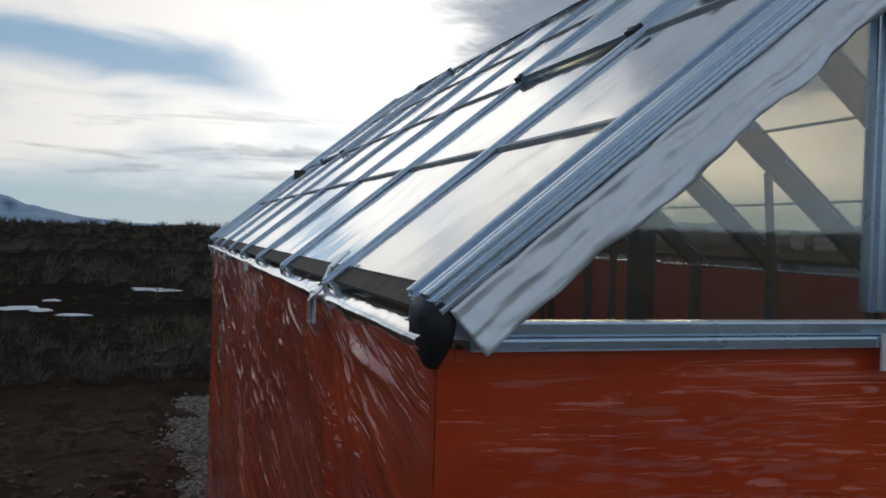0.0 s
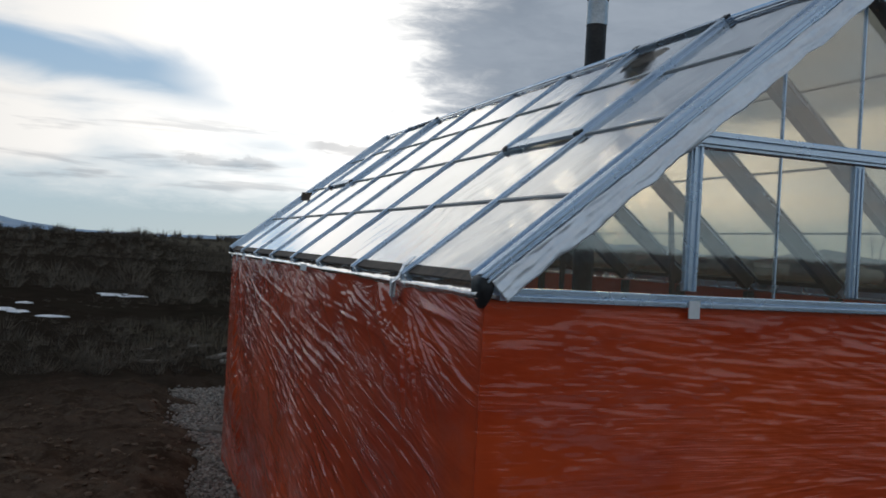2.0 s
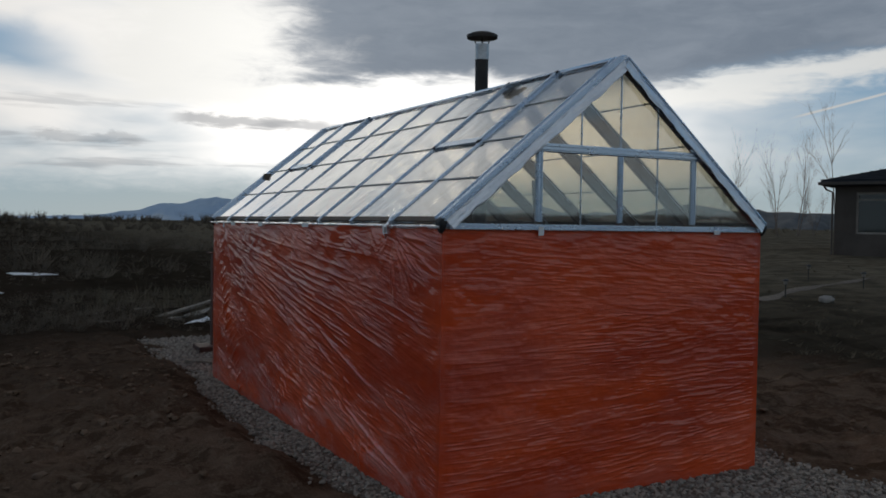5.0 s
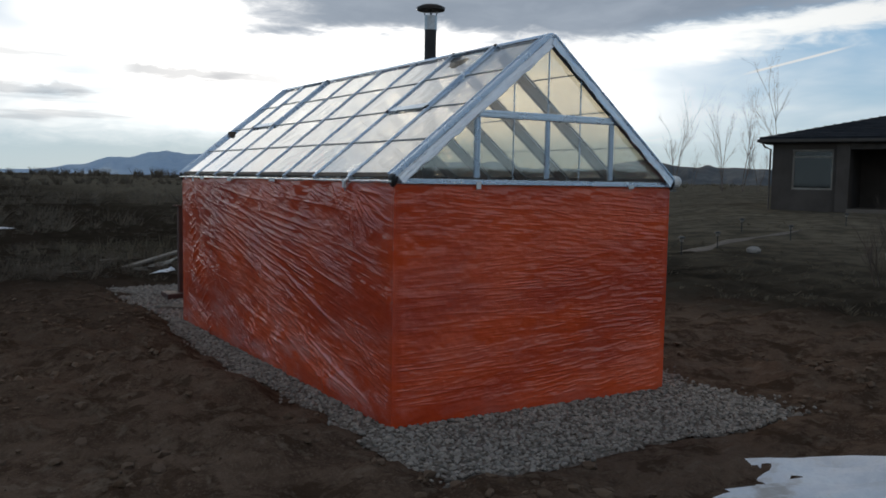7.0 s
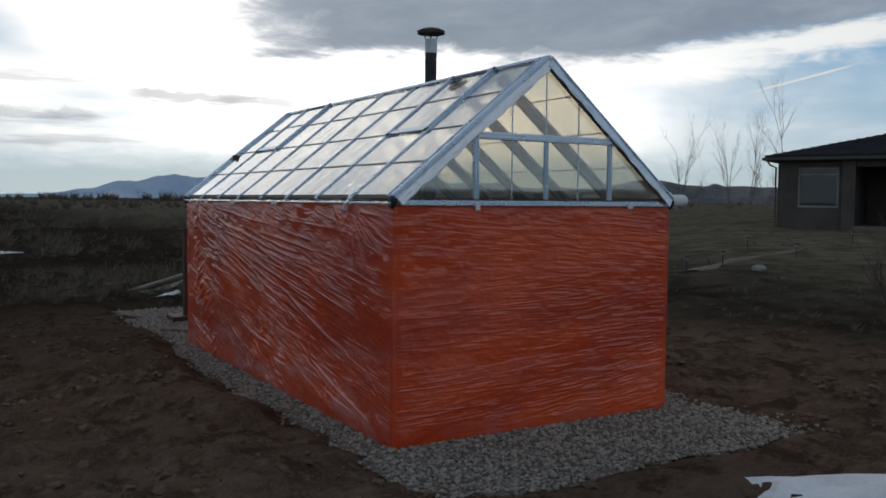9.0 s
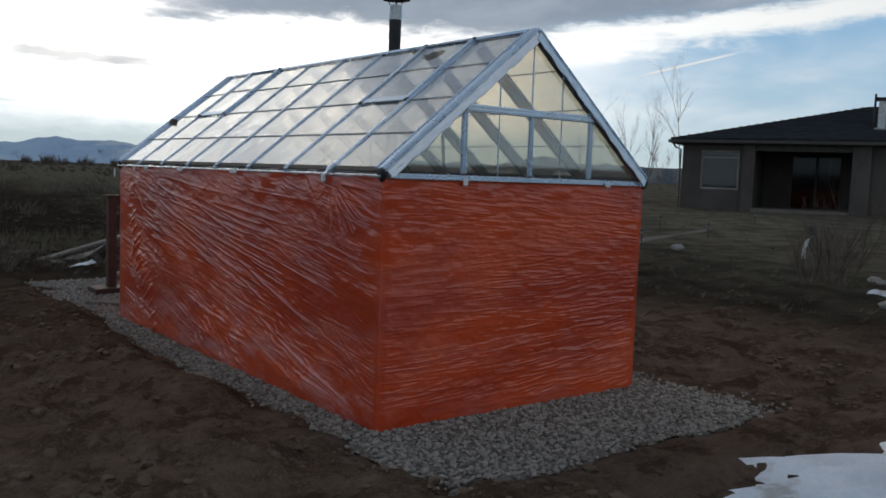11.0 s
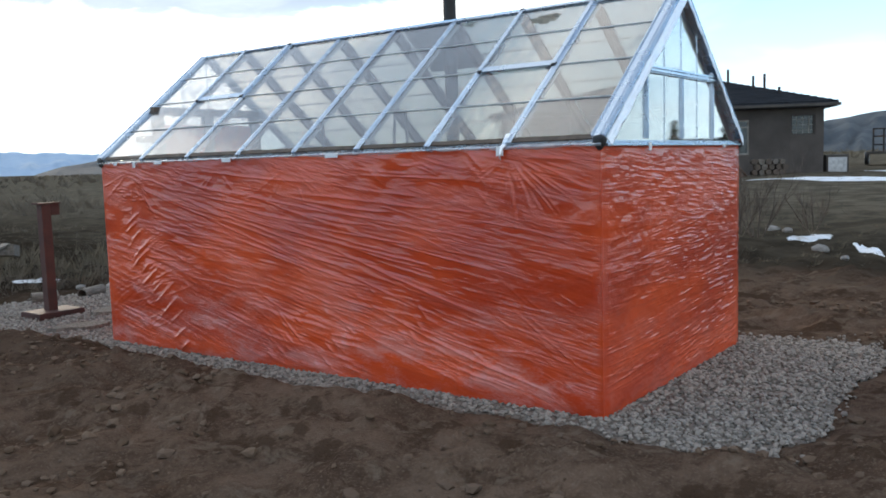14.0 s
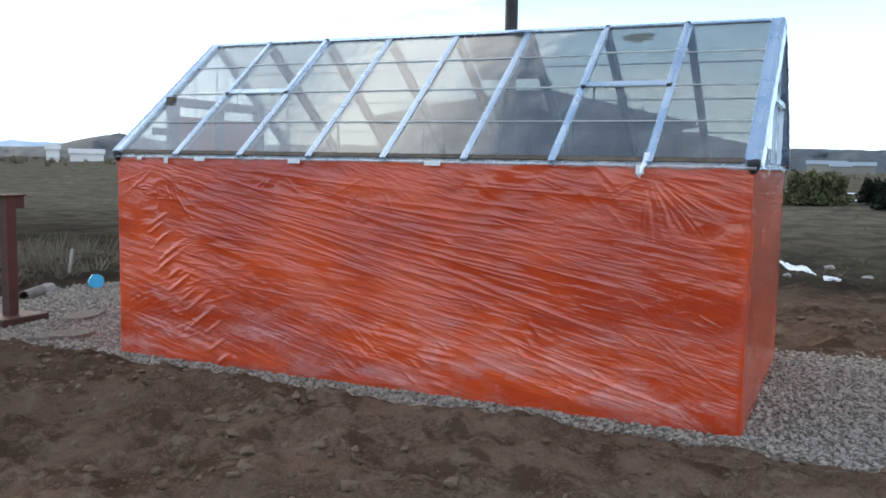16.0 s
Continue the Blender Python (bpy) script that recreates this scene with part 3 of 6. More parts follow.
def hill_ring(name, profile, radius, depth_m, mat, label, seed, rough):
    """A range of hills: crest angles by azimuth, with folded flanks."""
    azs = np.arange(profile[0][0], profile[-1][0] + 0.01, 0.25)
    crest = np.interp(azs, [p[0] for p in profile], [p[1] for p in profile])
    crest = crest + rough * fbm(azs * 0.55, azs * 0, seed, 4) * np.clip(crest, 0, 1)
    rows = 9
    verts, faces = [], []
    for j in range(rows + 1):
        f = j / rows
        for i, (a, c) in enumerate(zip(azs, crest)):
            top = radius * math.tan(radians(max(c, 0.02))) + 1.6
            g = f ** 0.8
            rr = radius + depth_m * (f - 1) + depth_m * 0.25 * float(fbm(np.array([a * 1.3]), np.array([f * 2.0]), seed + 9, 3)[0]) * (1 - f) * f * 3
            zz = -4 + (top + 4) * (g + 0.12 * float(fbm(np.array([a * 1.8]), np.array([f * 3.0]), seed + 5, 3)[0]) * f * (1 - f) * 3)
            verts.append((rr * math.sin(radians(a)), rr * math.cos(radians(a)), zz))
    n = len(azs)
    for j in range(rows):
        for i in range(n - 1):
            faces.append((j * n + i, j * n + i + 1, (j + 1) * n + i + 1, (j + 1) * n + i))
    b = len(verts)
    for i, (a, c) in enumerate(zip(azs, crest)):
        rr = radius + depth_m
        verts.append((rr * math.sin(radians(a)), rr * math.cos(radians(a)), -4))
    for i in range(n - 1):
        faces.append((rows * n + i, rows * n + i + 1, b + i + 1, b + i))
    return tagged(raw(name, verts, faces, mat, True), label, "hills", kind="structure")


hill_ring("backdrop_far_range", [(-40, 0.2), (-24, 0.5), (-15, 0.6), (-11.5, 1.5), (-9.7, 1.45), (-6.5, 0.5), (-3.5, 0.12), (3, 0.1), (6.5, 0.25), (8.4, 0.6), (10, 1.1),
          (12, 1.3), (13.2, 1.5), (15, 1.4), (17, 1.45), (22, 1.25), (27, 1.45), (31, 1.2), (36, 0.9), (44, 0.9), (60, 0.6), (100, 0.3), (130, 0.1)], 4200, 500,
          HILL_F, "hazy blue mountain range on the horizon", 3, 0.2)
hill_ring("backdrop_near_hills", [(28, 0.02), (29.5, 0.45), (31.5, 0.75), (33.3, 1.0), (34.6, 0.7), (37.5, 0.55), (40, 0.6), (42.2, 1.1), (44, 1.5), (46, 1.2), (47.6, 1.05), (48.1, 1.3), (48.7, 1.05), (52, 1.0), (58, 1.1), (66, 1.3), (76, 1.7), (79, 2.15), (80.8, 2.3),
          (83, 1.8), (85, 1.35), (92, 1.3), (100, 1.4), (115, 0.9), (125, 0.7), (135, 0.8), (148, 0.7), (160, 0.9), (172, 0.8), (190, 0.6), (205, 0.3)], 1300, 500, HILL_N,
          "dark scrub covered hills beyond the fields", 17, 0.06)

# ---------------------------------------------------------------- greenhouse
house_g = thing("greenhouse", "gabled greenhouse with film-wrapped orange walls and glass roof", "greenhouse")


def gpart(name, bm, mat, parent=None, label="", smooth_faces=False):
    bm.transform(SKEW)
    return part(name, bm, mat, parent or house_g, label, smooth_faces)


def west(s, y, lift=0.0):
    """A point on the west roof slope: s metres up from the eave."""
    return Vector((s * CX - lift * CZ, y, EAVE + s * CZ + lift * CX))


def east(s, y, lift=0.0):
    p = west(s, y, lift)
    return Vector((WIDTH - p.x, y, p.z))


UPW, UPE = Vector((-CZ, 0, CX)), Vector((CZ, 0, CX))

# orange sheathing boards, in 4 ft sheets, on timber studs
for k in range(4):
    for x0, nm in ((0.0, "west"), (WIDTH - 0.02, "east")):
        bm = box(bmesh.new(), (x0, k * 1.22 , -0.05), (x0 + 0.02, (k + 1) * 1.22 , WALL_H), 0.0003)
        gpart("wall_panel", bm, ORANGE, label="orange wall sheathing board" if k == 0 and nm == "west" else "")
for k in range(2):
    for y0 in (0.0, LENGTH - 0.02):
        bm = box(bmesh.new(), (0.0205 + k * 1.1995, y0, -0.05), (0.0205 + (k + 1) * 1.1995 - 0.0003, y0 + 0.02, WALL_H), 0.002)
        gpart("wall_panel", bm, ORANGE)
for x, y in ((0.04, 0.04), (WIDTH - 0.04, 0.04), (0.04, LENGTH - 0.04), (WIDTH - 0.04, LENGTH - 0.04)):
    gpart("corner_post", box(bmesh.new(), (x - 0.018, y - 0.018, -0.05), (x + 0.018, y + 0.018, WALL_H), 0.003), TIMBER)
for k in range(1, 8):
    for x in (0.045, WIDTH - 0.045):
        gpart("stud", box(bmesh.new(), (x - 0.022, k * 0.61 - 0.02, 0.0), (x + 0.022, k * 0.61 + 0.02, WALL_H), 0.002), TIMBER)


# stretch film: a sheet with many pulled folds
def film_sheet(width, height, step, folds, origin, ux, out, dz0=0.0, wave=0.004, tilt=0.0, crinkle=0.0, gain=1.0, crumple=0.0):
    nx, ny = int(width / step) + 1, int(height / (step * 0.45)) + 1
    u, v = np.linspace(0, width, nx), np.linspace(0, height, ny)
    U, V = np.meshgrid(u, v)
    H = wave * fbm(U * 1.7, V * 2.4, 61, 3) + 0.4 * wave * fbm(U * 6, V * 9, 63, 2) + crumple * fbm(U * 9, V * 15, 85, 3, 0.55)
    # fine stretch crinkle that follows the pull
    lean = V - tilt * U - 0.05 * np.sin(1.3 * U + 0.8) + 0.02 * fbm(U * 1.5, V * 3, 65, 2)
    strength = (1 + 0.8 * (1 - V / height)) * (0.2 + 1.0 * np.clip(0.45 + fbm(U * 1.2, lean * 3.4, 69, 3), 0, 1.4) ** 1.5) * (0.5 + 0.5 * sstep(U + 2.0 * (0.8 - V), 0.6, 3.0))
    H = H + crinkle * strength * (fbm(U * 1.1, lean * 24, 81, 3, 0.55) - 0.7 * np.abs(value_noise(U * 1.5, lean * 38, 83)))
    for cu, cv, ang, ln, wd, amp in folds:
        r = ln / 2 + 3 * wd
        i0, i1 = np.searchsorted(u, (cu - r, cu + r))
        j0, j1 = np.searchsorted(v, (cv - r, cv + r))
        if i1 - i0 < 2 or j1 - j0 < 2:
            continue
        du, dv = U[j0:j1, i0:i1] - cu, V[j0:j1, i0:i1] - cv
        a, b = du * math.cos(ang) + dv * math.sin(ang), -du * math.sin(ang) + dv * math.cos(ang)
        b = b - (0.05 + 0.10 * math.sin(41 * cu + 17 * cv)) * a * a / ln
        H[j0:j1, i0:i1] += gain * amp * (1 + 1.1 * (1 - cv / height)) * np.exp(-(np.abs(b) / wd) ** 1.25) * np.clip(1 - (2 * a / ln) ** 2, 0, 1) ** 2
    taut = sstep(U, 0.0, 0.07) * sstep(width - U, 0.0, 0.07)
    H = H * taut * (0.25 + 0.75 * sstep(V, 0, 0.05)) * (0.3 + 0.7 * sstep(height - V, 0, 0.05))
    H = np.clip(H, -0.004, 0.03) + 0.0015 + 0.0065 * taut
    o, ux, out = np.array(origin), np.array(ux), np.array(out)
    P = o + U[..., None] * ux + V[..., None] * np.array((0, 0, 1.0)) + H[..., None] * out
    bottom = 0.012 * value_noise(U * 9, U * 0, 67) * sstep(V, 0.25, 0.0)
    P[..., 2] += bottom + dz0
    P[..., 0] -= 0.0205 * P[..., 1]
    idx = np.arange(nx * ny).reshape(ny, nx)
    faces = np.stack([idx[:-1, :-1], idx[:-1, 1:], idx[1:, 1:], idx[1:, :-1]], -1).reshape(-1, 4).tolist()
    ob = raw("film", P.reshape(-1, 3).tolist(), faces, FILM, True)
    ob.parent = house_g
    return ob


def bundle(lst, n, area, angle, length, width, amp, jit=0.06, spread_v=0.016):
    """Pulled folds in parallel sheaves over an area (u0, v0, u1, v1); angle may be a function of u, v."""
    made = 0
    while made < n:
        cu, cv = rng.uniform(area[0], area[2]), rng.uniform(area[1], area[3])
        a0 = (angle(cu, cv) if callable(angle) else angle) + rng.gauss(0, jit)
        cnt, big = rng.randint(3, 13), 0.45 + 0.75 * rng.random() ** 1.6
        ln0, s = rng.uniform(*length), 0.0
        for k in range(cnt):
            s += spread_v * rng.uniform(0.5, 1.7)
            t = rng.gauss(0, 0.16 * ln0)
            o = s - cnt * spread_v / 2
            lst.append((cu - o * math.sin(a0) + t * math.cos(a0), cv + o * math.cos(a0) + t * math.sin(a0), a0 + rng.gauss(0, 0.022),
                        ln0 * rng.uniform(0.45, 1.25), rng.uniform(*width), rng.uniform(*amp) * big))
        made += cnt


def fan(lst, n, cu, cv, a0, a1, reach, amp):
    """Folds that gather at a tie point."""
    for _ in range(n):
        a, r0 = rng.uniform(a0, a1), rng.uniform(0.02, 0.16)
        ln = rng.uniform(0.25, 1.0) * reach
        c = r0 + ln / 2
        lst.append((cu + c * math.cos(a), cv + c * math.sin(a), a, ln, rng.uniform(0.004, 0.009), rng.uniform(*amp)))


# west wall: u runs north from the near corner, v up
folds = []
def west_pull(u, v):
    base = 0.13 + 0.07 * math.sin(u * 1.1) + 0.20 * max(0.0, 0.6 - v) * (u < 3.0)
    return base - (0.85 * max(0.0, (u - 3.6)) * max(0.0, 1.15 - v))
bundle(folds, 1000, (0.05, 0.05, 4.8, 1.52), west_pull, (0.4, 1.4), (0.0035, 0.006), (0.0003, 0.0009), 0.05, 0.018)
bundle(folds, 130, (0.3, 0.30, 4.6, 1.2), west_pull, (0.7, 1.6), (0.0045, 0.008), (0.0010, 0.0026), 0.04, 0.034)
# long pulls that run from the far top corner down towards the near end
for k in range(54):
    a, c = math.radians(rng.choice((5, 6, 8, 10, 12, 14, 17)) + rng.gauss(0, 1.1)), rng.uniform(0.9, 3.8)
    ln = rng.uniform(0.7, 2.4)
    folds.append((4.75 - c * math.cos(a), 1.5 + rng.gauss(0, 0.10) - c * math.sin(a), a, ln, rng.uniform(0.006, 0.011), rng.uniform(0.0014, 0.0052)))
bundle(folds, 110, (0.1, 0.05, 3.2, 0.6), 0.40, (0.2, 0.7), (0.005, 0.010), (0.0008, 0.0026), 0.2, 0.032)
bundle(folds, 16, (3.95, 0.40, 4.65, 0.95), -0.62, (0.25, 0.5), (0.010, 0.018), (0.006, 0.013), 0.08, 0.09)
bundle(folds, 50, (4.0, 0.1, 4.8, 1.3), -0.35, (0.1, 0.35), (0.004, 0.008), (0.0010, 0.003), 0.2)
bundle(folds, 260, (0.9, 1.25, 4.8, 1.56), 0.3, (0.08, 0.30), (0.004, 0.008), (0.0010, 0.0040), 0.5)
fan(folds, 60, 0.61, 1.57, -3.05, -1.5, 0.52, (0.0012, 0.0062))
fan(folds, 16, 0.61, 1.56, -1.5, -0.2, 0.35, (0.0006, 0.0028))
fan(folds, 34, 4.45, 1.54, -2.9, -0.3, 0.6, (0.0008, 0.0042))
fan(folds, 18, 2.5, 1.54, -2.8, -0.3, 0.45, (0.0008, 0.0030))
fan(folds, 18, 3.3, 1.54, -2.8, -0.3, 0.4, (0.0008, 0.0030))
bundle(folds, 60, (0.2, 0.08, 4.6, 0.75), 0.5, (0.12, 0.40), (0.012, 0.026), (0.002, 0.008), 0.7, 0.09)
bundle(folds, 40, (0.2, 0.9, 4.6, 1.5), 0.2, (0.15, 0.5), (0.012, 0.022), (0.002, 0.006), 0.5, 0.08)
film_sheet(LENGTH, 1.612, 0.0095, folds, (0, 0, 0.0), (0, 1, 0), (-1, 0, 0), 0.0, 0.006, 0.19, 0.0014, 0.92, 0.0012)
# south gable: u runs east, v up
folds = []
def gable_pull(u, v):
    return 0.10 * (0.9 - v) - 0.05 + 0.05 * math.sin(2 * u)
bundle(folds, 1100, (0.05, 0.05, 2.38, 1.54), gable_pull, (0.35, 1.2), (0.003, 0.006), (0.0003, 0.0014), 0.05)
bundle(folds, 90, (0.2, 0.05, 2.4, 1.54), gable_pull, (0.4, 1.1), (0.003, 0.0045), (0.0012, 0.0028), 0.05, 0.02)
bundle(folds, 200, (0.6, 1.05, 2.4, 1.5), -0.10, (0.4, 0.9), (0.004, 0.007), (0.0008, 0.0022), 0.05, 0.018)
bundle(folds, 200, (1.3, 0.1, 2.4, 0.9), 0.14, (0.4, 1.0), (0.004, 0.007), (0.0008, 0.0022), 0.05, 0.024)
bundle(folds, 18, (0.2, 0.08, 2.3, 1.5), gable_pull, (0.35, 0.8), (0.009, 0.014), (0.0015, 0.0035), 0.12, 0.05)
film_sheet(WIDTH, 1.585, 0.0085, folds, (0, 0, 0.0), (1, 0, 0), (0, -1, 0), 0.0, 0.003, 0.02, 0.0010, 0.82, 0.0027)
film_sheet(LENGTH, 1.585, 0.06, [], (WIDTH, 0, 0.0), (0, 1, 0), (1, 0, 0))
film_sheet(WIDTH, 1.585, 0.06, [], (0, LENGTH, 0.0), (1, 0, 0), (0, 1, 0))
# the film's gathered hem, pulled up over the west eave rail
n, rows = 520, 7
verts, faces = [], []
prof = ((-0.024, 1.601), (-0.032, 1.609), (-0.031, 1.616), (-0.022, 1.622), (-0.012, 1.628), (-0.003, 1.633), (0.005, 1.637), (0.011, 1.641))
for i in range(n + 1):
    y = -0.015 + (LENGTH + 0.02) * i / n
    for j, (px, pz) in enumerate(prof):
        k = float(fbm(np.array([y * 9.0 + j * 0.35]), np.array([j * 0.45]), 95, 3)[0])
        edge = (j == 0) * 0.007 * float(fbm(np.array([y * 5.0]), np.array([0.7]), 96, 3)[0]) + (j > 5) * 0.006 * k
        verts.append((px - 0.002 * abs(k) * (j < 6) - 0.0205 * y, y, pz + edge + 0.001 * k))
for i in range(n):
    for j in range(rows):
        a = i * (rows + 1) + j
        faces.append((a, a + 1, a + rows + 2, a + rows + 1))
hem = raw("film_hem", verts, faces, HEM, True)
hem.parent = house_g
tagged(hem, "gathered clear film over the eave rail")
# eave and sill rails
for x in (0.0, WIDTH):
    bm = box(bmesh.new(), (x - 0.006, -0.02, WALL_H), (x + 0.006, LENGTH + 0.02, 1.612), 0.005)
    box(bm, (x - 0.002 if x else 0.012, -0.02, 1.614), (x - 0.012 if x else 0.030, LENGTH + 0.02, 1.642))
    gpart("eave_rail", bm, ALU, label="pale aluminium eave rail")
for y in (0.0, LENGTH):
    bm = box(bmesh.new(), (0.03, y - 0.028, WALL_H), (WIDTH - 0.03, y + 0.028, 1.615), 0.003)
    gpart("sill_rail", bm, ALU)
    gpart("sill_channel", box(bmesh.new(), (0.03, y - 0.014, 1.6155), (WIDTH - 0.03, y + 0.014, 1.634), 0.003), ALU)

# roof bars
for k in range(9):
    y = k * 0.61
    for side, up in ((west, UPW), (east, UPE)):
        if k in (0, 8):
            yy = y + (0.012 if k == 0 else -0.012)
            bm = beam(bmesh.new(), side(-0.012, yy, 0.0), side(SLOPE - 0.01, yy, 0.0), 0.085, 0.044, up, 0.004)
            er = gpart("end_rafter", bm, ALU, label="ribbed aluminium end rafter")
            face = yy + (-0.0445 if k == 0 else 0.0445)
            for lf in (0.016, 0.003):
                gpart("rib", beam(bmesh.new(), side(-0.010, face, lf), side(SLOPE - 0.012, face, lf), 0.008, 0.007, up, 0.002), ALU, er)
            for o in (-0.034, -0.018, 0.036):
                gpart("rib", beam(bmesh.new(), side(-0.010, yy + o, 0.0245), side(SLOPE - 0.012, yy + o, 0.0245), 0.012, 0.010, up, 0.003), ALU, er)
        else:
            bm = beam(bmesh.new(), side(-0.02, y, -0.02), side(SLOPE - 0.01, y, -0.02), 0.022, 0.05, up)
            beam(bm, side(-0.025, y, 0.0085), side(SLOPE - 0.008, y, 0.0085), 0.050, 0.006, up, 0.0015)
            beam(bm, side(-0.025, y, 0.013), side(SLOPE - 0.008, y, 0.013), 0.014, 0.006, up, 0.0015)
            gpart("rafter", bm, ALU)
        yt = min(max(y, 0.07), LENGTH - 0.07)
        if side is east and 0 < k < 8:
            gpart("timber_rafter", beam(bmesh.new(), side(0.03, yt, -0.044), side(SLOPE - 0.05, yt, -0.044), 0.044, 0.066, up, 0.003), TIMBER)
bm = bmesh.new()
for side, up in ((west, UPW), (east, UPE)):
    beam(bm, side(SLOPE - 0.02, -0.03, 0.016), side(SLOPE - 0.02, LENGTH + 0.03, 0.016), 0.024, 0.005, up)
beam(bm, (HALF, -0.03, RIDGE + 0.013), (HALF, LENGTH + 0.03, RIDGE + 0.013), 0.02, 0.010)
gpart("ridge_cap", bm, ALU)

# glass panes, lapped like shingles: four up each bay
VENTS = (1, 6)
for side, up, gl in ((west, UPW, GLASS_W), (east, UPE, GLASS_E)):
    for k in range(8):
        for r in range(4):
            if side is west and k in VENTS and r >= 2:
                continue
            tilt = rng.uniform(-0.002, 0.002)
            p, q = side(r * 0.4 - 0.012 if r else 0.026, (k + 0.5) * 0.61, 0.0045 + tilt * 0.5), side(min(r * 0.4 + 0.4, SLOPE - 0.02), (k + 0.5) * 0.61, 0.002)
            gpart("roof_pane", beam(bmesh.new(), p, q, 0.565, 0.004, up), gl)
            # dark strip stands in for the shaded gap below the lowest pane
            if r == 0:
                gpart("gasket", beam(bmesh.new(), side(-0.012, (k + 0.5) * 0.61, 0.0), side(0.025, (k + 0.5) * 0.61, 0.0), 0.565, 0.008, up), TIMBER)
            if r:
                lap = beam(bmesh.new(), side(r * 0.4 - 0.016, (k + 0.5) * 0.61, 0.007), side(r * 0.4 - 0.006, (k + 0.5) * 0.61, 0.007), 0.565, 0.006, up)
                gpart("lap_strip", lap, LAPMAT if side is west else ALU)

# two roof vents, shut
for k in VENTS:
    y0, y1 = k * 0.61, (k + 1) * 0.61
    bm = bmesh.new()
    beam(bm, west(0.795, y0 + 0.02, 0.015), west(0.795, y1 - 0.02, 0.015), 0.042, 0.013, UPW, 0.003)
    beam(bm, west(0.825, y0 + 0.02, 0.013), west(0.825, y1 - 0.02, 0.013), 0.02, 0.012, UPW, 0.003)
    for yy in (y0 + 0.016, y1 - 0.016):
        beam(bm, west(0.785, yy, 0.022), west(SLOPE - 0.01, yy, 0.022), 0.032, 0.014, UPW, 0.003)
    beam(bm, west(SLOPE - 0.03, y0, 0.024), west(SLOPE - 0.03, y1, 0.024), 0.026, 0.014, UPW, 0.003)
    sash = gpart("roof_vent", bm, ALU, label="hinged aluminium roof vent, shut")
    gpart("vent_pane", beam(bmesh.new(), west(0.80, (y0 + y1) / 2, 0.014), west(SLOPE - 0.03, (y0 + y1) / 2, 0.014), 0.57, 0.004, UPW), GLASS_W, sash)
    gpart("lap_strip", beam(bmesh.new(), west(1.19, (y0 + y1) / 2, 0.019), west(1.205, (y0 + y1) / 2, 0.019), 0.565, 0.004, UPW), LAPMAT, sash)
    for yy in (y0 + 0.012, y1 - 0.012):
        gpart("corner_key", beam(bmesh.new(), west(0.785, yy - 0.017, 0.018), west(0.785, yy + 0.017, 0.018), 0.028, 0.016, UPW, 0.004), BLACK, sash, "black plastic corner key")
        gpart("hinge", beam(bmesh.new(), west(SLOPE - 0.02, yy - 0.016, 0.026), west(SLOPE - 0.02, yy + 0.016, 0.026), 0.026, 0.012, UPW, 0.004), BLACK, sash)
    gpart("latch", tube(bmesh.new(), [west(0.86, (y0 + y1) / 2 - 0.1, -0.03), west(0.86, (y0 + y1) / 2 - 0.1, 0.0)], [0.022, 0.016], 10), BLACK, sash)

# black end caps on the end rafters
for side in (west, east):
    for y in (0.0, LENGTH):
        p = side(-0.012, y + (0.004 if y < 1 else -0.004), -0.004)
        bm = bmesh.new()
        bmesh.ops.create_icosphere(bm, subdivisions=3, radius=1.0)
        for v in bm.verts:
            c = v.co.copy()
            k = 1 + 0.10 * noise.noise(c * 2.3 + Vector((y, 3, 1))) + 0.05 * noise.noise(c * 6.0)
            q = Vector([math.copysign(abs(u) ** 0.62, u) for u in c]) * k
            tail = max(0.0, -c.z) ** 1.5
            v.co = Vector((p.x + q.x * (0.023 - 0.008 * tail), p.y + q.y * (0.040 - 0.016 * tail), p.z - 0.002 + q.z * 0.027 - 0.034 * tail))
        gpart("end_cap", bm, BLACK, label="black tape wrapped round the rafter end", smooth_faces=True)

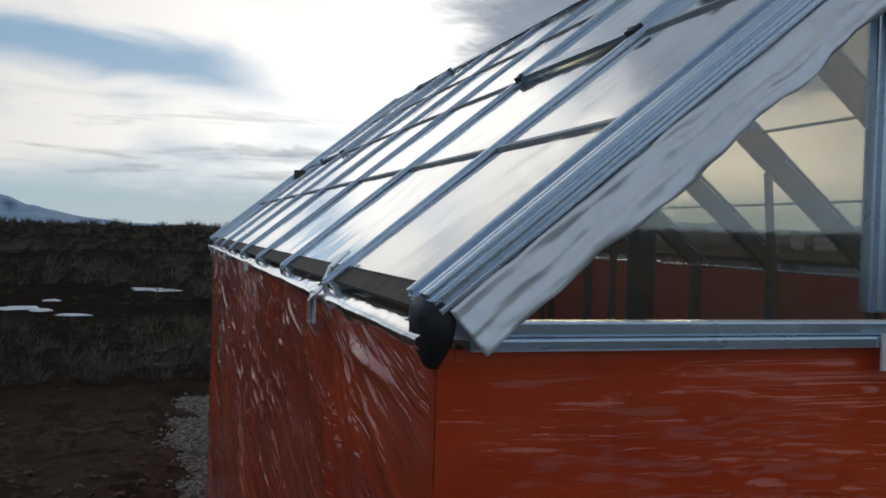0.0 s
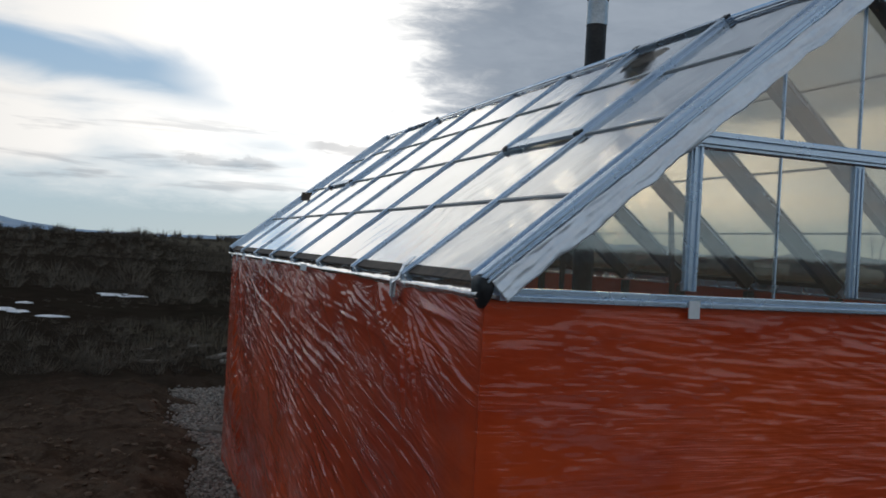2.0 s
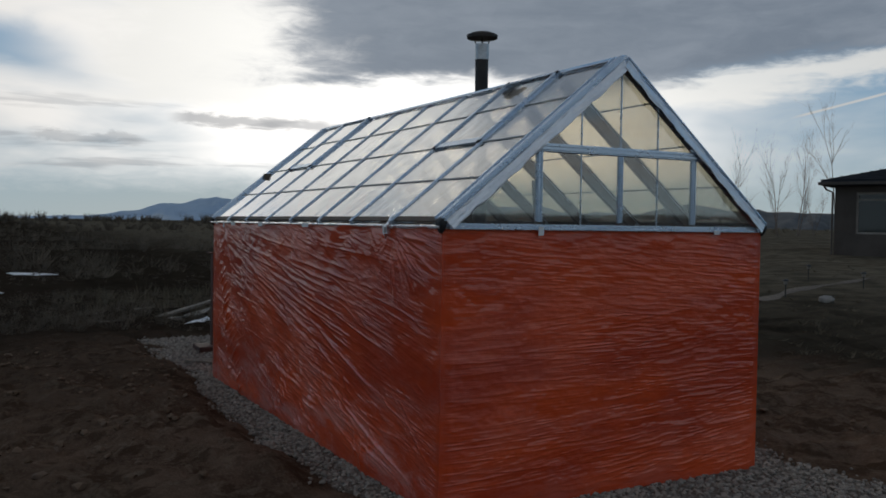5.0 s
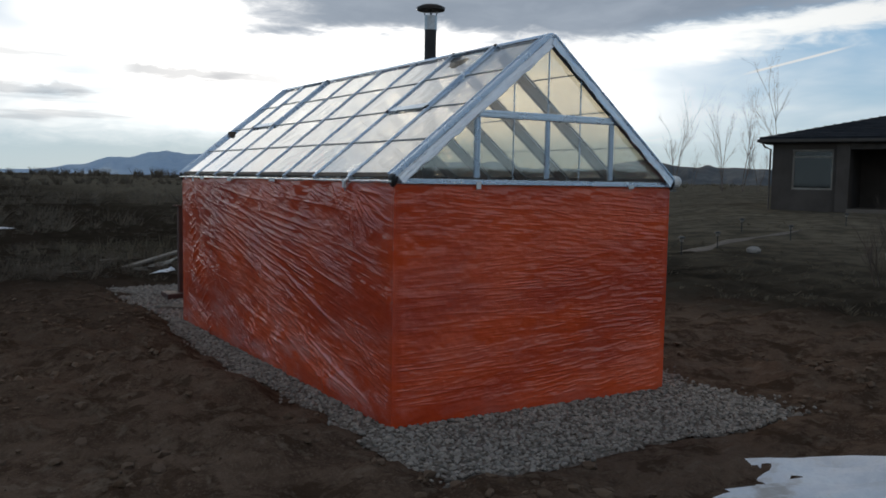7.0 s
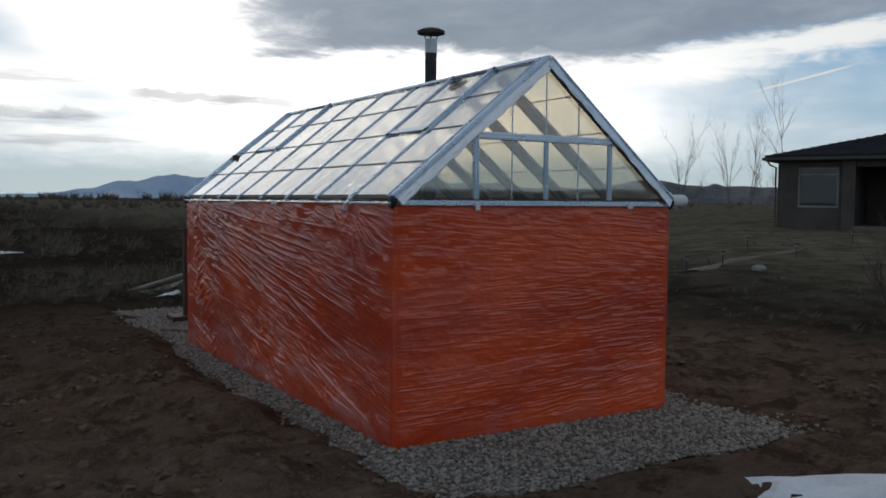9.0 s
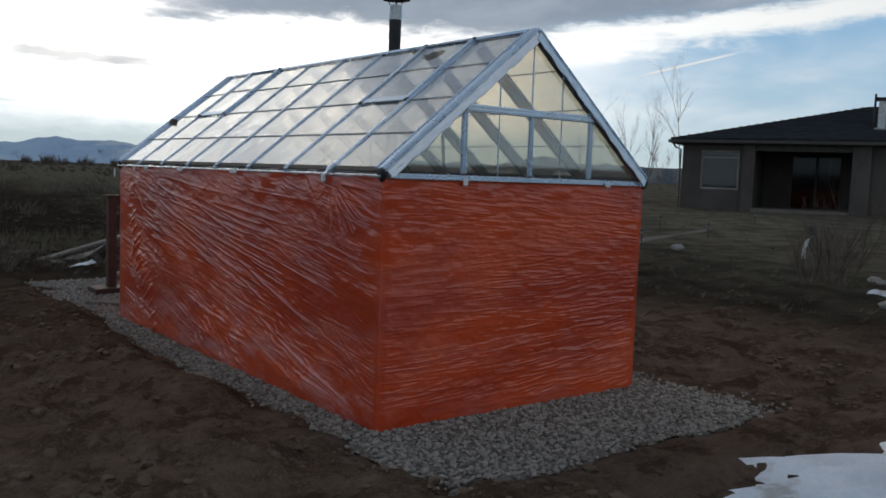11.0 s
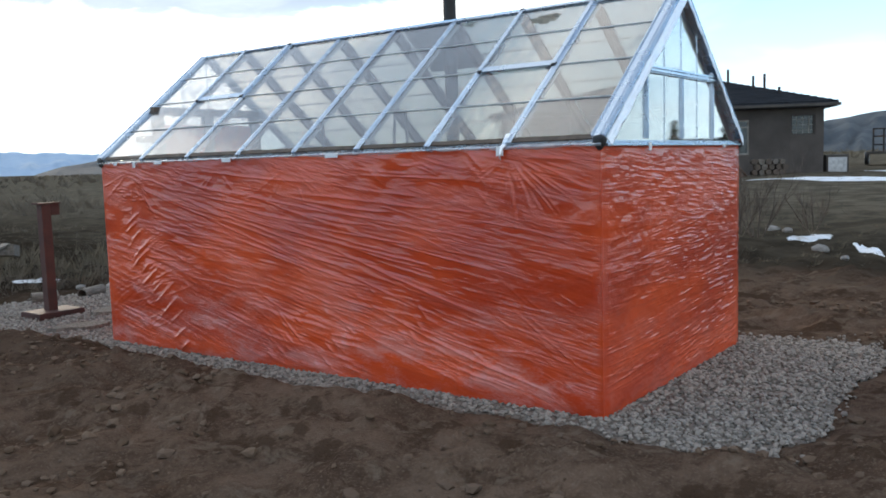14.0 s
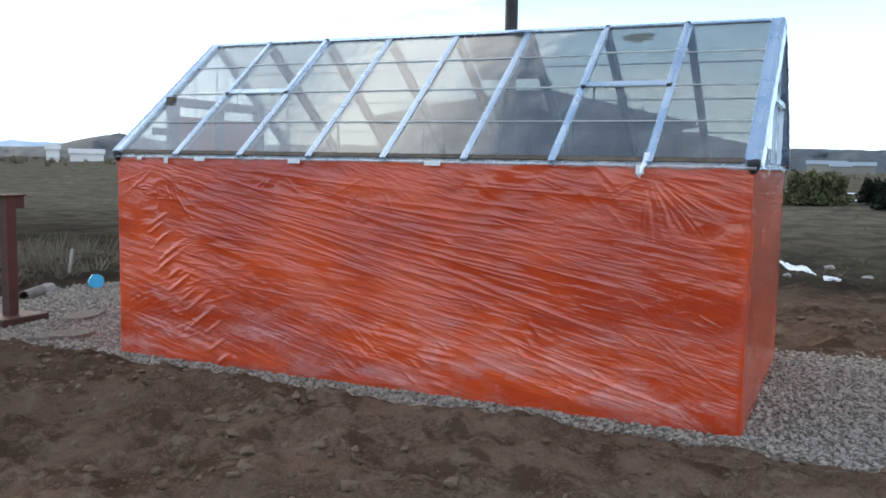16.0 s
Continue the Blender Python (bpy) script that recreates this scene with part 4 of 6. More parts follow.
# gable glazing, south and north
def gable(y, out):
    bar0, bar1 = 0.535, WIDTH - 0.535
    bm = box(bmesh.new(), (bar0, y - 0.018, 2.055), (bar1, y + 0.018, 2.105), 0.003)
    box(bm, (bar0 + 0.02, y + out * 0.024 - 0.008, 2.066), (bar1 - 0.02, y + out * 0.024 + 0.008, 2.078))
    box(bm, (bar0 + 0.02, y + out * 0.024 - 0.008, 2.088), (bar1 - 0.02, y + out * 0.024 + 0.008, 2.096))
    gpart("gable_bar", bm, ALU)
    for x, w, top in ((0.625, 0.042, 2.13), (HALF, 0.034, 2.055), (WIDTH - 0.625, 0.036, 2.13)):
        bm = box(bmesh.new(), (x - w / 2, y - 0.010, 1.645), (x + w / 2, y + 0.010, top - 0.0005), 0.003)
        box(bm, (x - w / 2 + 0.006, y + out * 0.012 - 0.005, 1.648), (x - w / 2 + 0.014, y + out * 0.012 + 0.005, top - 0.008))
        box(bm, (x + w / 2 - 0.014, y + out * 0.012 - 0.005, 1.648), (x + w / 2 - 0.006, y + out * 0.012 + 0.005, top - 0.008))
        gpart("mullion", bm, ALU)

    def roof_z(x):
        return EAVE + (min(x, WIDTH - x)) * CZ / CX - 0.03
    cuts = [0.03, 0.625, 0.925, HALF, WIDTH - 0.925, WIDTH - 0.625, WIDTH - 0.03]
    for a, b in zip(cuts, cuts[1:]):
        a, b = a + 0.002, b - 0.002
        outer = a < 0.6 or b > WIDTH - 0.6
        spans = [((1.628, 1.628), (roof_z(a), roof_z(b)))] if outer else [((1.628, 1.628), (2.06, 2.06)), ((2.10, 2.10), (roof_z(a), roof_z(b)))]
        for (l0, l1), (t0, t1) in spans:
            bm = bmesh.new()
            fr = [bm.verts.new((xx, y - 0.002, zz)) for xx, zz in ((a, l0), (b, l1), (b, max(t1, l1 + 0.002)), (a, max(t0, l0 + 0.002)))]
            bk = [bm.verts.new(v.co + Vector((0, 0.004, 0))) for v in fr]
            bm.faces.new(fr)
            bm.faces.new(bk[::-1])
            for i in range(4):
                bm.faces.new((fr[i], bk[i], bk[(i + 1) % 4], fr[(i + 1) % 4]))
            gpart("gable_pane", bm, GLASS_G)
    for x in (0.925, HALF, WIDTH - 0.925):
        gpart("glazing_joint", box(bmesh.new(), (x - 0.0025, y - 0.005, 2.105), (x + 0.0025, y + 0.006, roof_z(x))), ALU)
        if x != HALF:
            gpart("glazing_joint", box(bmesh.new(), (x - 0.002, y - 0.005, 1.636), (x + 0.002, y + 0.005, 2.055)), ALU)


gable(0.0, -1)
gable(LENGTH, 1)

# crumpled foil folded over the south rakes
for side in (west, east):
    n, rows = 300, 12
    verts, faces = [], []
    for i in range(n + 1):
        s = 0.0 + (SLOPE - 0.02) * i / n
        drop = 0.052 + 0.007 * float(fbm(np.array([s * 11.0]), np.array([0.3]), 71, 3)[0])
        for j in range(rows + 1):
            f = j / rows
            yy, lift = -0.0335 - 0.014 * f, -0.004 - (0.008 + drop) * f
            cr = float(fbm(np.array([s * 4.0 + 1.5 * f]), np.array([f * 8.0 + 0.8 * s]), 73, 4, 0.6)[0]) + 0.3 * float(value_noise(np.array([s * 20.0 - 6 * f]), np.array([f * 4.0]), 75)[0])
            pt = side(s, yy - 0.0055 * abs(cr), lift + 0.003 * abs(cr))
            verts.append((pt.x - 0.0205 * pt.y, pt.y, pt.z))
    for i in range(n):
        for j in range(rows):
            a = i * (rows + 1) + j
            faces.append((a, a + 1, a + rows + 2, a + rows + 1))
    fo = raw("foil_strip", verts, faces, FOIL, True)
    fo.parent = house_g
    mod = fo.modifiers.new("thick", "SOLIDIFY")
    mod.thickness = 0.002
    tagged(fo, "crumpled silver foil tape")

# tabs of white tape at the sill
def tab(name, a, b):
    gpart(name, box(bmesh.new(), a, b, 0.001), WHITE, label="white tape tab")
tab("tape_tab", (0.607, -0.034, 1.570), (0.643, -0.029, 1.62))
tab("tape_tab", (1.98, -0.034, 1.585), (2.03, -0.029, 1.612))
for y, w, h in ((0.655, 0.05, 0.05), (2.05, 0.12, 0.022), (3.16, 0.10, 0.026), (4.02, 0.10, 0.022), (4.35, 0.035, 0.045), (4.62, 0.04, 0.02)):
    tab("tape_tab", (-0.041, y - w / 2, 1.612 - h), (-0.036, y + w / 2, 1.621))
for k, y in enumerate([i * 0.61 for i in range(1, 8)]):
    bm = beam(bmesh.new(), west(-0.026, y, 0.010), west(-0.040, y, -0.022), 0.026, 0.008, UPW, 0.003)
    gpart("rafter_clip", bm, ALU)

bm = bmesh.new()
strap = [west(0.045, 0.625, 0.024), west(0.0, 0.622, 0.022), west(-0.035, 0.63, 0.0), Vector((-0.045, 0.64, 1.612)), Vector((-0.040, 0.655, 1.575)), Vector((-0.022, 0.665, 1.545))]
for p, q in zip(strap, strap[1:]):
    beam(bm, p, q, 0.034, 0.004, (-0.7, 0, 0.7), 0.001)
gpart("foil_strap", bm, FOIL, label="curled silver foil strap at the eave")

# door in the north gable: timber frame round orange board
bm = bmesh.new()
for x in (0.56, 1.14, 1.74):
    box(bm, (x - 0.055, LENGTH - 0.10, 0.0), (x + 0.055, LENGTH - 0.045, 2.06), 0.003)
box(bm, (0.505, LENGTH - 0.099, 2.0605), (1.795, LENGTH - 0.046, 2.13), 0.003)
gframe = gpart("door_frame", bm, TIMBER, label="dark timber door frame")
gpart("door_panel", box(bmesh.new(), (0.62, LENGTH - 0.083, 0.03), (1.08, LENGTH - 0.063, 1.97), 0.003), ORANGE, gframe, "orange door panel")
gpart("door_panel", box(bmesh.new(), (1.20, LENGTH - 0.083, 0.03), (1.68, LENGTH - 0.063, 1.97), 0.003), ORANGE, gframe)
gpart("bracket", box(bmesh.new(), (0.33, LENGTH - 0.09, 1.80), (0.50, LENGTH - 0.05, 1.86), 0.003), TIMBER, gframe)

# flashing plate and stovepipe, through the east slope
PX, PY = 1.463 + 0.043, 2.10
gpart("flashing", beam(bmesh.new(), east(1.05, PY + 0.02, 0.014), east(SLOPE - 0.03, PY + 0.02, 0.014), 0.56, 0.003, UPE), ALU_DARK, label="dark metal flashing plate")
pipe = thing("stovepipe", "black stovepipe with silver collar and rain cap", "chimney", pose(1.463, PY, 0))
part("pipe", tube(bmesh.new(), [(0, 0, 0.75), (0, 0, 1.6), (0, 0, 3.02)], [0.055] * 3, 24), IRON, pipe, smooth_faces=False)
part("collar", tube(bmesh.new(), [(0, 0, 3.0), (0, 0, 3.002), (0, 0, 3.13), (0, 0, 3.132)], [0.05, 0.058, 0.058, 0.05], 24), GALV, pipe, "silver metal collar")
cap = part("rain_cap", tube(bmesh.new(), [(0, 0, 3.175), (0, 0, 3.18), (0, 0, 3.205), (0, 0, 3.225), (0, 0, 3.24)], [0.06, 0.128, 0.13, 0.085, 0.012], 32), IRON, pipe, "black conical rain cap")
for k in range(3):
    a = k * 2.094
    part("strut", beam(bmesh.new(), (0.052 * math.cos(a), 0.052 * math.sin(a), 3.12), (0.075 * math.cos(a), 0.075 * math.sin(a), 3.185), 0.014, 0.003), IRON, pipe)
part("damper", box(bmesh.new(), (-0.10, -0.02, 2.02), (0.18, 0.02, 2.06), 0.004), IRON, pipe)
stove = thing("stove", "small black steel stove under the pipe", "stove", pose(1.463, PY, 0))
part("firebox", box(bmesh.new(), (-0.22, -0.28, 0.16), (0.22, 0.28, 0.74), 0.015), IRON, stove)
for sx_ in (-0.18, 0.18):
    for sy_ in (-0.24, 0.24):
        part("leg", tube(bmesh.new(), [(sx_, sy_, 0.0), (sx_, sy_, 0.17)], [0.018, 0.022], 10), IRON, stove)

# floor inside
inner = solid("floor", box(bmesh.new(), (0.03, 0.03, -0.06), (WIDTH - 0.03, LENGTH - 0.03, 0.004)), EARTH, "packed earth floor inside the greenhouse", "floor", "structure")

# ---------------------------------------------------------------- inside the greenhouse: leaning stakes
def stake(x, y, top, lean):
    st = thing("stake", "thin grey timber stake standing inside the greenhouse", "stake", pose(x, y, 0.004), "stakes in the greenhouse")
    part("stick", beam(bmesh.new(), (0, 0, 0), (lean[0], lean[1], top), 0.022, 0.022, (0, 1, 0), 0.003), TIMBER, st)
for x, y, top, lean in ((1.75, 2.75, 2.02, (-0.06, 0.05)), (1.80, 3.15, 1.98, (0.10, -0.05)), (1.72, 1.45, 1.98, (-0.05, 0.16)), (1.9, 4.0, 1.96, (-0.04, 0.02))):
    stake(x, y, top, lean)

# torn brown patch on the upper vent
bm = bmesh.new()
ring = []
for k in range(22):
    a = k * 2 * math.pi / 22
    rr = 0.075 * (0.7 + 0.6 * rng.random())
    ring.append((1.39 + rr * 0.8 * math.sin(a), 0.95 + 1.5 * rr * math.cos(a)))
lo = [bm.verts.new(west(s, y, 0.017)) for s, y in ring]
hi = [bm.verts.new(west(s, y, 0.0195)) for s, y in ring]
bm.faces.new(hi)
bm.faces.new(lo[::-1])
for i in range(22):
    bm.faces.new((lo[i], lo[(i + 1) % 22], hi[(i + 1) % 22], hi[i]))
gpart("stain_patch", bm, STAIN, label="torn brown patch")

# ---------------------------------------------------------------- gravel bed and loose stones
def lump_set(name, pts, sizes, mat, flat=0.7, jag=0.28, seed=1):
    """Many separate faceted stones in one mesh."""
    g = np.random.default_rng(seed)
    bm = bmesh.new()
    bmesh.ops.create_icosphere(bm, subdivisions=1, radius=1.0)
    base = np.array([v.co[:] for v in bm.verts])
    fc = np.array([[v.index for v in f.verts] for f in bm.faces])
    bm.free()
    n, k = len(pts), len(base)
    V = np.repeat(base[None], n, 0) * (1 + jag * (g.random((n, k, 1)) - 0.5) * 2)
    V *= np.stack([0.75 + 0.6 * g.random(n), 0.75 + 0.5 * g.random(n), flat * (0.7 + 0.5 * g.random(n))], 1)[:, None, :]
    a, b = g.random(n) * 6.283, (g.random(n) - 0.5) * 0.9
    ca, sa, cb, sb = np.cos(a)[:, None], np.sin(a)[:, None], np.cos(b)[:, None], np.sin(b)[:, None]
    x, y, z = V[..., 0], V[..., 1], V[..., 2]
    y, z = y * cb - z * sb, y * sb + z * cb
    x, y = x * ca - y * sa, x * sa + y * ca
    V = np.stack([x, y, z], -1) * np.array(sizes)[:, None, None] + np.array(pts)[:, None, :]
    F = (fc[None] + (np.arange(n) * k)[:, None, None]).reshape(-1, 3)
    return raw(name, V.reshape(-1, 3).tolist(), F.tolist(), mat)


def build_gravel():
    gx, gy = np.arange(-0.7, 4.0, 0.05), np.arange(-1.6, 9.0, 0.05)
    X, Y = np.meshgrid(gx, gy)
    E = gravel_edge(X, Y)
    Z = ground_height(X, Y) + 0.016 + 0.004 * value_noise(X * 20, Y * 20, 3) - 0.05 * sstep(E, -0.03, 0.06)
    nx, ny = len(gx), len(gy)
    idx = np.arange(nx * ny).reshape(ny, nx)
    q = np.stack([idx[:-1, :-1], idx[:-1, 1:], idx[1:, 1:], idx[1:, :-1]], -1).reshape(-1, 4)
    keep = (E[:-1, :-1] < 0.05).ravel()
    ob = raw("pavement", np.stack([X.ravel(), Y.ravel(), Z.ravel()], 1).tolist(), q[keep].tolist(), BEDMAT, True)
    tagged(ob, "grey gravel bed round the greenhouse", "gravel", kind="structure")
    n = 62000
    x, y = nrg.uniform(-0.7, 3.6, n), nrg.uniform(-1.6, 8.6, n)
    e = gravel_edge(x, y)
    inside = (x > 0.01 - 0.0205 * y) & (x < WIDTH - 0.0205 * y - 0.01) & (y > 0.01) & (y < LENGTH - 0.01)
    thin = np.where(y > 5.0, 0.55, 1.0) * np.where((x > 2.5) & (y > 0.6), 0.5, 1.0)
    ok = (~inside) & (e < 0.05 * nrg.standard_normal(n) - 0.01) & (nrg.random(n) < thin)
    x, y = x[ok], y[ok]
    s = 0.009 + 0.012 * nrg.random(len(x)) ** 1.6
    z = ground_height(x, y) + 0.020 + 0.004 * nrg.random(len(x))
    st = lump_set("gravel_stones", np.stack([x, y, z], 1), s, GRAVEL, 0.75, 0.3, 4)
    tagged(st, "loose grey and tan crushed stones", "gravel", kind="stuff")
    # clods on the bare soil
    n = 9500
    x, y = nrg.uniform(-5.5, 4.5, n), nrg.uniform(-3.6, 7.0, n)
    e = gravel_edge(x, y)
    patch = fbm(x * 0.9, y * 0.9, 91, 3)
    ok = (e > 0.08) & (patch > -0.25 + 0.5 * nrg.random(n))
    x, y = x[ok], y[ok]
    s = 0.006 + 0.036 * nrg.random(len(x)) ** 4.0
    z = ground_height(x, y) + s * 0.25
    cl = lump_set("dirt_clods", np.stack([x, y, z], 1), s, CLOD, 0.7, 0.32, 5)
    tagged(cl, "crumbly brown clods of dug soil", "soil", kind="stuff")


build_gravel()


# ---------------------------------------------------------------- snow
def snow_patch(cx, cy, rx, ry, turn, thick, seed, label="patch of old melting snow on the soil"):
    n, rings = 48, 7
    verts, faces = [], []
    ca, sa = math.cos(turn), math.sin(turn)
    edge = [1 + 0.28 * float(fbm(np.array([3 * math.cos(k * 6.283 / n) + seed]), np.array([3 * math.sin(k * 6.283 / n)]), seed, 3)[0]) for k in range(n)]
    for j in range(rings + 1):
        f = j / rings
        for k in range(n):
            a = k * 6.283 / n
            x, y = rx * edge[k] * f * math.cos(a), ry * edge[k] * f * math.sin(a)
            X, Y = cx + x * ca - y * sa, cy + x * sa + y * ca
            hh = thick * (1 - f ** 4) * (0.7 + 0.3 * float(value_noise(np.array([X * 5]), np.array([Y * 5]), seed)[0])) - 0.012 * (f > 0.99)
            verts.append((X, Y, zat(X, Y) + hh + 0.006))
    for j in range(rings):
        for k in range(n):
            faces.append((j * n + k, j * n + (k + 1) % n, (j + 1) * n + (k + 1) % n, (j + 1) * n + k))
    return tagged(raw("snow_patch", verts, faces, SNOW, True), label, "snow", "snow patches")


SNOWS = ((1.92, -2.56, 1.35, 0.70, -0.32, 0.05), (8.5, 0.15, 0.5, 0.10, 0.5, 0.03), (7.8, -0.35, 0.28, 0.12, 0.2, 0.03), (9.3, 1.1, 0.42, 0.2, -0.4, 0.04),
         (0.75, 9.6, 0.2, 0.09, 0.2, 0.03), (1.9, 9.9, 0.4, 0.14, 0.1, 0.03), (-2.2, 16.0, 0.28, 0.20, 0.1, 0.03), (-3.4, 17.5, 0.40, 0.34, 0.0, 0.03), (-2.9, 17.1, 0.22, 0.3, 0.4, 0.03), (-3.0, 19.4, 0.2, 0.3, 0.2, 0.03),
         (-1.0, 24.0, 0.7, 0.5, 0.2, 0.03), (25.5, 2.2, 4.2, 0.8, -1.45, 0.05), (31.0, 1.8, 2.8, 1.0, 1.2, 0.04))
for k, (cx, cy, rx, ry, tn, th) in enumerate(SNOWS):
    snow_patch(cx, cy, rx, ry, tn, th, 100 + 7 * k)


# ---------------------------------------------------------------- yard clutter north of the greenhouse
def ground_pose(x, y, rz=0.0, lift=0.0):
    return pose(x, y, zat(x, y) + lift, 0, 0, rz)


post = thing("steel_post", "rust-brown square steel post with a top bracket on a base", "post", ground_pose(0.38, 6.82, 0))
part("shaft", box(bmesh.new(), (-0.052, -0.052, 0.02), (0.052, 0.052, 1.24), 0.006), POSTRED, post)
part("top_plate", box(bmesh.new(), (-0.10, -0.07, 1.241), (0.16, 0.07, 1.258), 0.004), POSTRED, post)
part("bracket", box(bmesh.new(), (0.053, -0.05, 1.12), (0.15, 0.05, 1.240), 0.006), POSTRED, post)
part("base", box(bmesh.new(), (-0.24, -0.20, 0.0), (0.28, 0.20, 0.085), 0.02), POSTRED, post, "dark timber base block")

def plank(p, q, w, h, label="grey weathered plank lying on the ground"):
    pl = solid("plank", beam(bmesh.new(), p, q, w, h, (0, 0, 1), 0.004), DRYWOOD, label, "plank", group="planks in the yard")
    return pl
z0 = zat(1.0, 10.5)
plank((0.0, 9.9, z0 + 0.06), (2.6, 12.2, z0 + 0.42), 0.12, 0.035, "long grey plank leaning across a debris pile")
plank((-0.6, 10.2, z0 + 0.03), (1.2, 10.9, z0 + 0.05), 0.15, 0.04)
plank((-1.2, 9.6, z0 + 0.03), (0.6, 10.0, z0 + 0.05), 0.10, 0.05)
plank((-1.6, 10.6, z0 + 0.03), (0.4, 11.6, z0 + 0.10), 0.14, 0.04)
plank((2.6, 12.2, z0 + 0.22), (2.62, 12.22, z0 + 0.40), 0.3, 0.3, "rough timber block under a plank")
# curled pale sheet on the pile
n, rows = 24, 10
verts, faces = [], []
for i in range(n + 1):
    for j in range(rows + 1):
        f, g = i / n, j / rows
        verts.append((0.35 + 1.25 * f + 0.1 * g, 10.15 + 0.75 * f + 0.5 * (g - 0.5), z0 + 0.05 + 0.32 * f ** 2 * (1 - 0.6 * g) + 0.03 * math.sin(9 * f + 4 * g)))
for i in range(n):
    for j in range(rows):
        a = i * (rows + 1) + j
        faces.append((a, a + 1, a + rows + 2, a + rows + 1))
tarp = raw("tarp", verts, faces, PALE, True)
tarp.modifiers.new("thick", "SOLIDIFY").thickness = 0.012
tagged(tarp, "pale stiff tarp curled over a debris pile", "tarp")

def pipe_piece(x, y, turn, ln, r):
    t = thing("pipe_section", "short grey pipe section lying on the soil", "pipe", ground_pose(x, y, turn, r), "pipe sections")
    bm = bmesh.new()
    tube(bm, [(-ln / 2, 0, 0), (ln / 2, 0, 0)], [r, r], 18, False)
    tube(bm, [(ln / 2, 0, 0), (-ln / 2, 0, 0)], [r * 0.86, r * 0.86], 18, False)
    bmesh.ops.remove_doubles(bm, verts=bm.verts, dist=0.0001)
    part("shell", bm, DRYWOOD, t, smooth_faces=True)
    for e in (-1, 1):
        bm = bmesh.new()
        o = [bm.verts.new((e * ln / 2, r * math.cos(k * 0.349), r * math.sin(k * 0.349))) for k in range(18)]
        i = [bm.verts.new((e * ln / 2, r * 0.86 * math.cos(k * 0.349), r * 0.86 * math.sin(k * 0.349))) for k in range(18)]
        for k in range(18):
            bm.faces.new((o[k], o[(k + 1) % 18], i[(k + 1) % 18], i[k]))
        part("rim", bm, DRYWOOD, t)
pipe_piece(1.55, 7.95, 28, 0.46, 0.065)
pipe_piece(0.95, 8.0, -20, 0.30, 0.07)

can = thing("blue_bucket", "small blue plastic bucket lying on its side", "bucket", pose(2.5, 8.0, zat(2.5, 8.0) + 0.085, 0, 78, -120))
part("shell", tube(bmesh.new(), [(0, 0, -0.10), (0, 0, -0.09), (0, 0, 0.09), (0, 0, 0.10)], [0.05, 0.065, 0.080, 0.084], 22), BLUEP, can)
part("rim", tube(bmesh.new(), [(0, 0, 0.088), (0, 0, 0.112)], [0.090, 0.090], 22), BLUEP, can)

def rock(x, y, r, mat=None, label="pale rough field stone on the ground", fl=0.7):
    bm = bmesh.new()
    bmesh.ops.create_icosphere(bm, subdivisions=3, radius=r)
    sd = rng.uniform(0, 50)
    for v in bm.verts:
        k = 1 + 0.28 * noise.noise(v.co * (1.6 / r) + Vector((sd, 0, 0))) + 0.1 * noise.noise(v.co * (5 / r) + Vector((sd, 3, 0)))
        v.co = Vector((v.co.x * k * 1.2, v.co.y * k, v.co.z * k * fl))
    bm.transform(pose(x, y, zat(x, y) + r * fl * 0.55, 0, 0, rng.uniform(0, 360)))
    solid("rock", bm, mat or STONE, label, "rock", group="rocks", smooth_faces=True)
for x, y, r in ((2.1, 8.35, 0.085), (1.75, 8.55, 0.06), (3.0, 8.5, 0.07), (8.2, 0.7, 0.10), (7.9, -0.8, 0.08), (8.9, -0.3, 0.07), (7.3, 0.2, 0.05), (10.5, 2.0, 0.09), (9.9, 1.6, 0.07),
                (3.6, 7.6, 0.06), (11.5, 6.5, 0.12)):
    rock(x, y, r)
for x, y, a in ((0.85, 6.38, 15), (0.12, 5.78, -20)):
    bm = bmesh.new()
    ring = [(0.30 * (0.8 + 0.35 * rng.random()) * math.cos(k * 0.5236), 0.16 * (0.8 + 0.35 * rng.random()) * math.sin(k * 0.5236)) for k in range(12)]
    b0 = [bm.verts.new((px, py, 0)) for px, py in ring]
    b1 = [bm.verts.new((px * 0.95, py * 0.95, 0.035)) for px, py in ring]
    bm.faces.new(b0[::-1])
    bm.faces.new(b1)
    for i in range(12):
        bm.faces.new((b0[i], b0[(i + 1) % 12], b1[(i + 1) % 12], b1[i]))
    bm.transform(ground_pose(x, y, a, 0.02))
    solid("stone_slab", bm, BEDMAT, "flat grey stepping slab set in gravel", "stone slab", group="stepping slabs")
bm = beam(bmesh.new(), (3.25, 9.3, zat(3.25, 9.3)), (3.42, 9.42, zat(3.4, 9.4) + 0.30), 0.035, 0.03, (1, 0, 0), 0.004)
solid("broken_stick", bm, PALE, "pale broken stick poking from the soil", "stick")

# white standpipe south-east of the yard
sp_ = thing("standpipe", "bent white plastic water pipe with a dark valve", "standpipe", ground_pose(12.5, 4.34))
part("riser", tube(bmesh.new(), [(0, 0, -0.02), (0, 0, 0.18), (0.02, -0.03, 0.32), (0.07, -0.1, 0.45)], [0.03] * 4, 12), WHITE, sp_, smooth_faces=True)
part("valve", box(bmesh.new(), (0.03, -0.16, 0.44), (0.15, -0.04, 0.62), 0.02), BLACK, sp_, "dark valve box")


